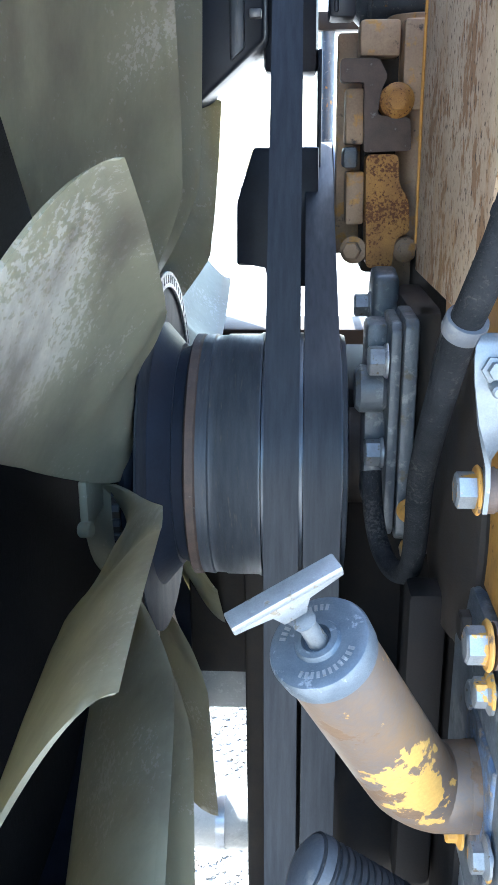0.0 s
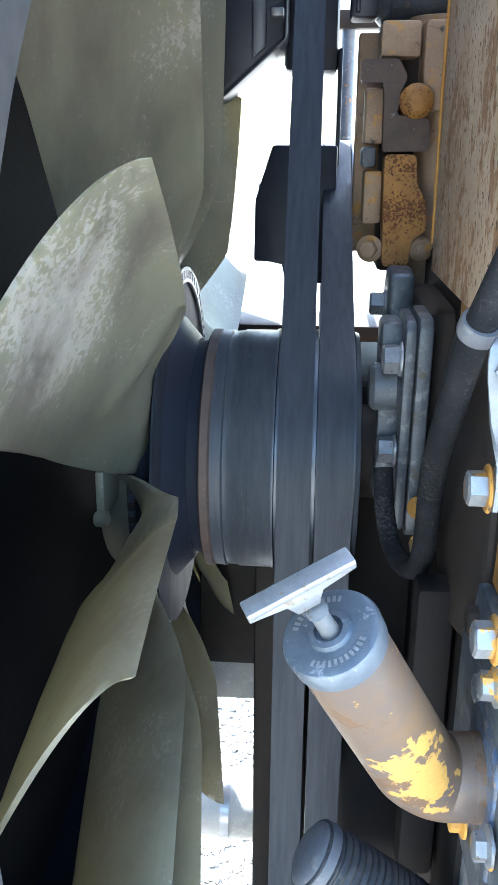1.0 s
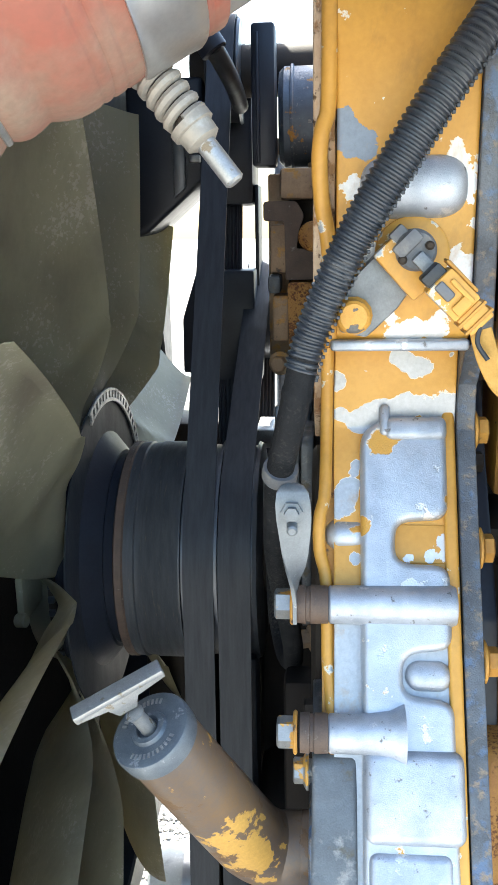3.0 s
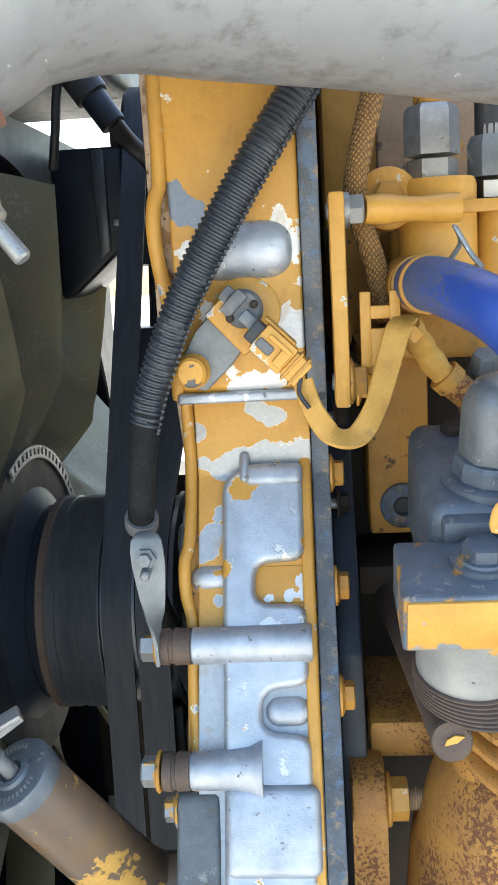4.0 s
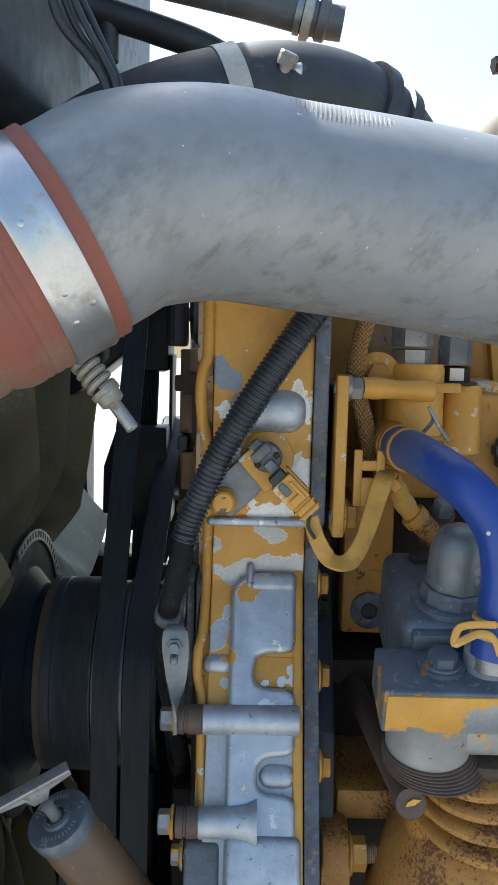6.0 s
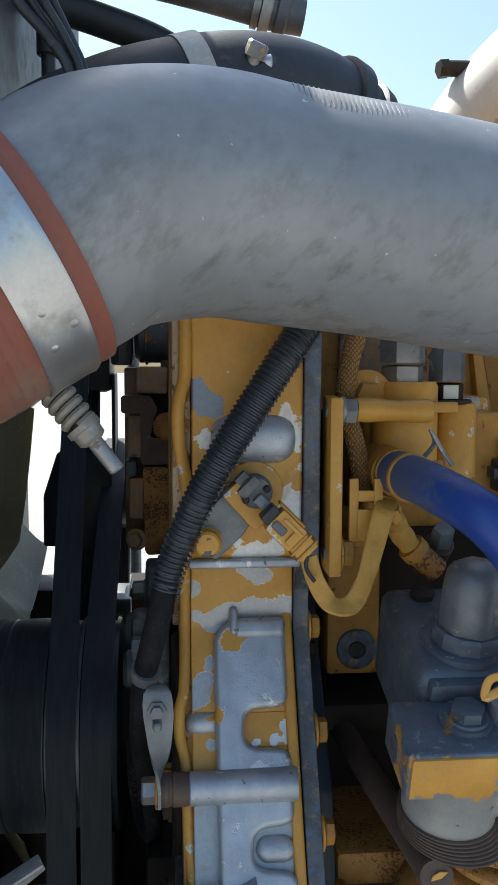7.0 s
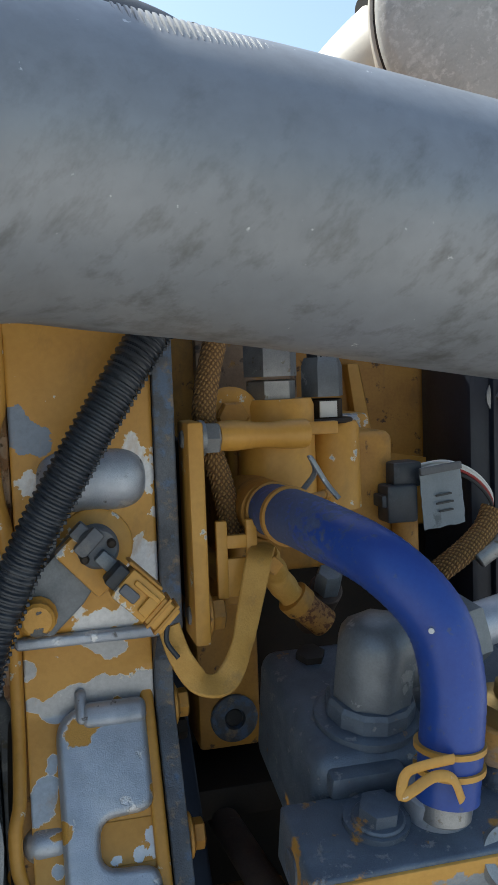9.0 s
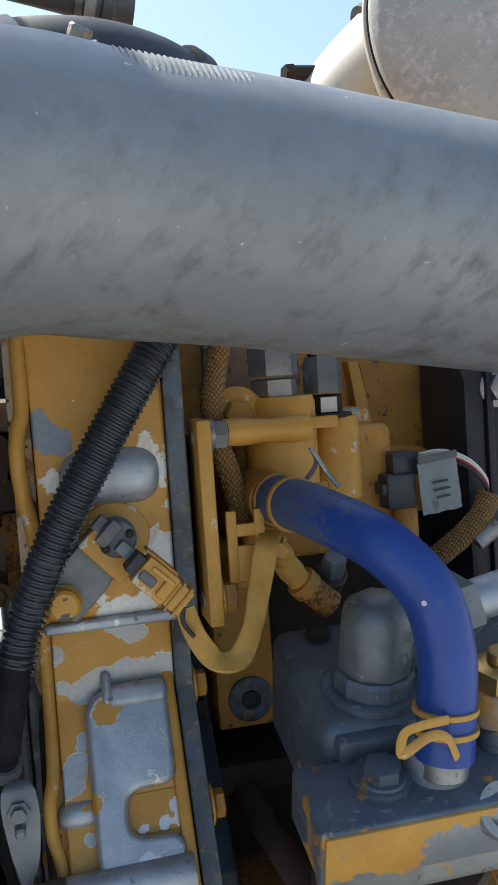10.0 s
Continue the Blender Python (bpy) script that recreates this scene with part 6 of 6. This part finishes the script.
# ---- radiator and shroud ----
rad = thing("radiator", (-0.27, 0.75, 0.45), "black radiator core in deep shade behind the fan", "radiator")
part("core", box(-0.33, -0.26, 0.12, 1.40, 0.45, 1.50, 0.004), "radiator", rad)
part("foot", box(-0.33, -0.27, 0.60, 0.90, 0.0, 0.46, 0.004), "grime_shade", rad)
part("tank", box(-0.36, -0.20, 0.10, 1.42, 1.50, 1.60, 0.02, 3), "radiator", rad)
SHX, SHR = -0.114, 0.482
shr = thing("fan_shroud", (-0.12, 0.72, 0.6), "dull grey-black fan shroud panel with a round opening", "shroud")
part("ring_wall", revolve([(0, 0.500), (0.0, 0.506), (SHX + 0.259, SHR + 0.006), (SHX + 0.259, SHR)], (-0.262, AY, AZ), (1, 0, 0), 96, False), "dark", shr)


def shroud_panel():
    bm = bmesh.new()
    n = 96
    loops = []
    for x, inner in ((SHX - 0.004, SHR), (SHX, SHR)):
        a = [bm.verts.new((x, AY + inner * math.cos(2 * math.pi * k / n), AZ + inner * math.sin(2 * math.pi * k / n))) for k in range(n)]
        b = []
        for k in range(n):
            c, s = math.cos(2 * math.pi * k / n), math.sin(2 * math.pi * k / n)
            q = (SHR + 0.04) / max(abs(c), abs(s))
            b.append(bm.verts.new((x, AY + q * c, AZ + q * s)))
        loops.append((a, b))
    for a, b in loops:
        for k in range(n):
            bm.faces.new((a[k], a[(k + 1) % n], b[(k + 1) % n], b[k]))
    for w in (0, 1):
        p, q = loops[0][w], loops[1][w]
        for k in range(n):
            bm.faces.new((p[k], p[(k + 1) % n], q[(k + 1) % n], q[k]))
    return bm


part("panel", shroud_panel(), material("dusty_shroud", (0.10, 0.10, 0.105), (0.07, 0.07, 0.075), 40, 0.5, bump=0.1, spots=((0.2, 0.19, 0.18), 90, 0.14, 0.8, 0)), shr)
rail2 = thing("chassis_rail", (0.3, 0.40, 0.30), "black steel truck chassis rail", "frame", kind="structure")
part("rail", box(-0.5, 1.3, 0.40, 0.47, 0.22, 0.42, 0.004), "grime_shade", rail2)
part("rail", box(0.15, 1.3, 1.05, 1.12, 0.22, 0.42, 0.004), "grime_shade", rail2)
part("axle_stand", box(1.1, 1.25, 0.38, 1.14, 0.0, 0.23, 0.004), "grime_shade", rail2)

# ---- top of the bay: tank, hoses, air intake, air cleaner ----
tank = thing("surge_tank", (-0.09, 0.5, 1.56), "matt black moulded surge tank above the radiator, enlarged out of view to block the sun", "tank")
# Shell stretched up and back out of view to shade pipe and cover.
part("tank_sun_block", box(-0.20, -0.004, 0.270, 1.16, 1.580, 2.10, 0.022, 4), "rubber", tank)
for k in range(4):
    part("tank_rib", box(-0.030 - 0.018 * k, -0.024 - 0.018 * k, 0.263, 0.275, 1.60, 1.64, 0.002), "rubber", tank)
wir = thing("wire_bundle", (0.06, 0.30, 1.56), "bundle of loose black wires hanging down", "wires")
for k, (dx, dy) in enumerate(((0, 0), (0.006, 0.004), (0.011, 0.0), (0.015, 0.008))):
    part("wire", tube([(0.020 + dx, 0.32 + dy, 1.70), (0.030 + dx * 0.8, 0.305 + dy, 1.652), (0.040 + dx * 1.3, 0.30 + dy, 1.615), (0.058 + dx * 0.8, 0.30 + dy, 1.593), (0.069 + dx * 0.5, 0.30 + dy, 1.575), (0.070 + dx * 0.3, 0.30, 1.545)], 0.0022 if k else 0.003, 0.004, 10), "rubber", wir)
ch = thing("coolant_hose", (0.13, 0.61, 1.74), "black rubber coolant hose with a clamp at its end", "hose", "upper hoses")
part("hose", tube([(-0.10, 0.61, 1.795), (-0.03, 0.61, 1.778), (0.045, 0.61, 1.761), (0.144, 0.61, 1.741), (0.212, 0.61, 1.7255), (0.239, 0.61, 1.7215)], 0.0158, 0.005, 28), "rubber_dusty", ch)
for s in (0.198, 0.208):
    part("hose_clamp", revolve([(-0.003, 0.016), (-0.003, 0.0180), (0.003, 0.0180), (0.003, 0.016)], (s, 0.61, 1.7285 - (s - 0.198) * 0.22), (1, 0, -0.22), 32), "zinc", ch, "steel hose clamp")
part("hose_bead", revolve([(-0.006, 0.0155), (-0.004, 0.0190), (0.004, 0.0190), (0.006, 0.0155)], (0.220, 0.61, 1.7242), (1, 0, -0.22), 32), "rubber_dusty", ch)
ch2 = thing("coolant_hose", (0.06, 0.62, 1.70), "black rubber coolant hose curving down behind the intake", "hose", "upper hoses")
part("hose", tube([(-0.10, 0.61, 1.770), (-0.04, 0.615, 1.750), (0.008, 0.62, 1.732), (0.06, 0.62, 1.717), (0.112, 0.62, 1.699), (0.16, 0.62, 1.670)], 0.0140, 0.005, 24), "rubber", ch2)
part("drop_valve", rod((0.018, 0.62, 1.685), (0.018, 0.62, 1.725), 0.010), "rubber", ch2)
part("drop_stem", rod((0.018, 0.62, 1.66), (0.018, 0.62, 1.69), 0.0062), "rubber", ch2)
val = thing("valve", (0.206, 0.61, 1.73), "grey lever valve standing on the hose", "valve")
part("valve_foot", rod((0.206, 0.61, 1.722), (0.206, 0.61, 1.750), 0.0105), "zinc", val)
part("valve_clip", revolve([(-0.004, 0.0165), (-0.004, 0.0215), (0.004, 0.0215), (0.004, 0.0165)], (0.206, 0.61, 1.7268), (1, 0, -0.22), 32), "canister", val)
part("cheek", box(0.190, 0.199, 0.60, 0.62, 1.745, 1.83, 0.003), "zinc", val)
part("cheek", box(0.214, 0.223, 0.60, 0.62, 1.75, 1.84, 0.003), "zinc", val)
part("pin", rod((0.185, 0.605, 1.768), (0.228, 0.605, 1.768), 0.0095), "zinc", val)
part("pin", rod((0.188, 0.608, 1.795), (0.225, 0.608, 1.798), 0.0075), "zinc", val)
ael = thing("intake_elbow", (0.13, 0.52, 1.60), "black rubber air intake elbow held by a pale band clamp", "hose")
part("elbow", tube([(-0.05, 0.47, 1.500), (0.02, 0.485, 1.565), (0.08, 0.495, 1.600), (0.14, 0.505, 1.619), (0.195, 0.525, 1.629), (0.245, 0.552, 1.624), (0.285, 0.585, 1.600), (0.30, 0.61, 1.57)], 0.0465, 0.006, 44), "rubber", ael)
part("band", revolve([(-0.009, 0.0467), (-0.009, 0.0482), (0.009, 0.0482), (0.009, 0.0467)], (0.140, 0.505, 1.619), (0.93, 0.18, 0.28), 48), "canister", ael, "pale tan band clamp")
part("cuff", revolve([(-0.008, 0.0465), (-0.006, 0.0515), (0.006, 0.0515), (0.008, 0.0465)], (0.252, 0.557, 1.622), (0.80, 0.45, -0.30), 48), "rubber", ael)
part("cuff", revolve([(-0.008, 0.0465), (-0.006, 0.0515), (0.006, 0.0515), (0.008, 0.0465)], (0.268, 0.570, 1.612), (0.72, 0.5, -0.45), 48), "rubber", ael)
part("band_bolt", join(hexagon((0.182, 0.474, 1.6425), (0.186, 0.470, 1.6515), 0.0082), rod((0.178, 0.478, 1.632), (0.183, 0.473, 1.644), 0.0055)), "bolt_worn", ael)
part("band_lug", rod((0.166, 0.482, 1.640), (0.196, 0.482, 1.640), 0.0075), "steel", ael)
fit1 = thing("black_fitting", (0.02, 0.75, 1.50), "black plastic hose fitting between the fan and the cover", "fitting")
part("body", rod((-0.010, 0.75, 1.565), (0.012, 0.75, 1.532), 0.017), "rubber", fit1)
part("sleeve", rod((0.010, 0.75, 1.535), (0.030, 0.75, 1.505), 0.013), "dark", fit1)
part("foot", tube([(0.028, 0.75, 1.51), (0.036, 0.78, 1.495), (0.036, 0.86, 1.49), (0.036, 0.93, 1.48)], 0.009, 0.004, 14), "rubber", fit1)
part("tail", tube([(-0.012, 0.75, 1.575), (-0.022, 0.75, 1.54), (-0.028, 0.75, 1.50), (-0.036, 0.76, 1.47)], 0.0045, 0.004, 10), "rubber", fit1)

CA = Vector((-0.465, -0.885, 0.09)).normalized()
CC = Vector((0.753, 0.825, 1.844))
air = thing("air_cleaner", CC - CA * 0.15, "large air cleaner with a scuffed grey lid and a cream body", "air cleaner")
part("lid", revolve([(-0.004, 0.190), (-0.002, 0.2085), (0.002, 0.2090), (0.010, 0.2040), (0.016, 0.190), (0.019, 0.14), (0.021, 0.06), (0.021, 0.004)], CC, CA, 96), "canister", air, "scuffed grey round lid")
part("rim", revolve([(-0.050, 0.200), (-0.050, 0.2150), (-0.046, 0.2180), (-0.008, 0.2180), (-0.004, 0.2155), (-0.004, 0.2100)], CC, CA, 96), "cream", air, "cream rim")
part("gap_seal", revolve([(-0.006, 0.195), (-0.006, 0.2115), (-0.001, 0.2115), (-0.001, 0.195)], CC, CA, 96), "grime_shade", air)
part("body", revolve([(-0.42, 0.16), (-0.42, 0.190), (-0.06, 0.196), (-0.049, 0.196)], CC, CA, 80), "cream", air)
part("reducer", tube([(0.80, 1.00, 1.86), (0.72, 1.04, 1.835), (0.64, 1.065, 1.795), (0.575, 1.08, 1.745), (0.535, 1.09, 1.69), (0.52, 1.10, 1.60)], lambda d, s: 0.150 - 0.070 * min(1, s * 1.5), 0.01, 56), "cream", air, "cream rubber reducer")
part("strap", revolve([(-0.008, 0.112), (-0.008, 0.120), (0.008, 0.120), (0.008, 0.112)], (0.665, 1.058, 1.81), (0.85, -0.25, 0.45), 64), "grime_shade", air)
part("stay", rod((0.80, 0.95, 1.50), (0.80, 0.95, 1.72), 0.015), "grime_shade", air)
part("clamp_bolt", join(rod((0.505, 1.060, 1.826), (0.545, 1.058, 1.826), 0.011), hexagon((0.512, 1.06, 1.826), (0.498, 1.058, 1.824), 0.013), box(0.528, 0.540, 1.05, 1.07, 1.80, 1.83, 0.003)), "grime_shade", air)
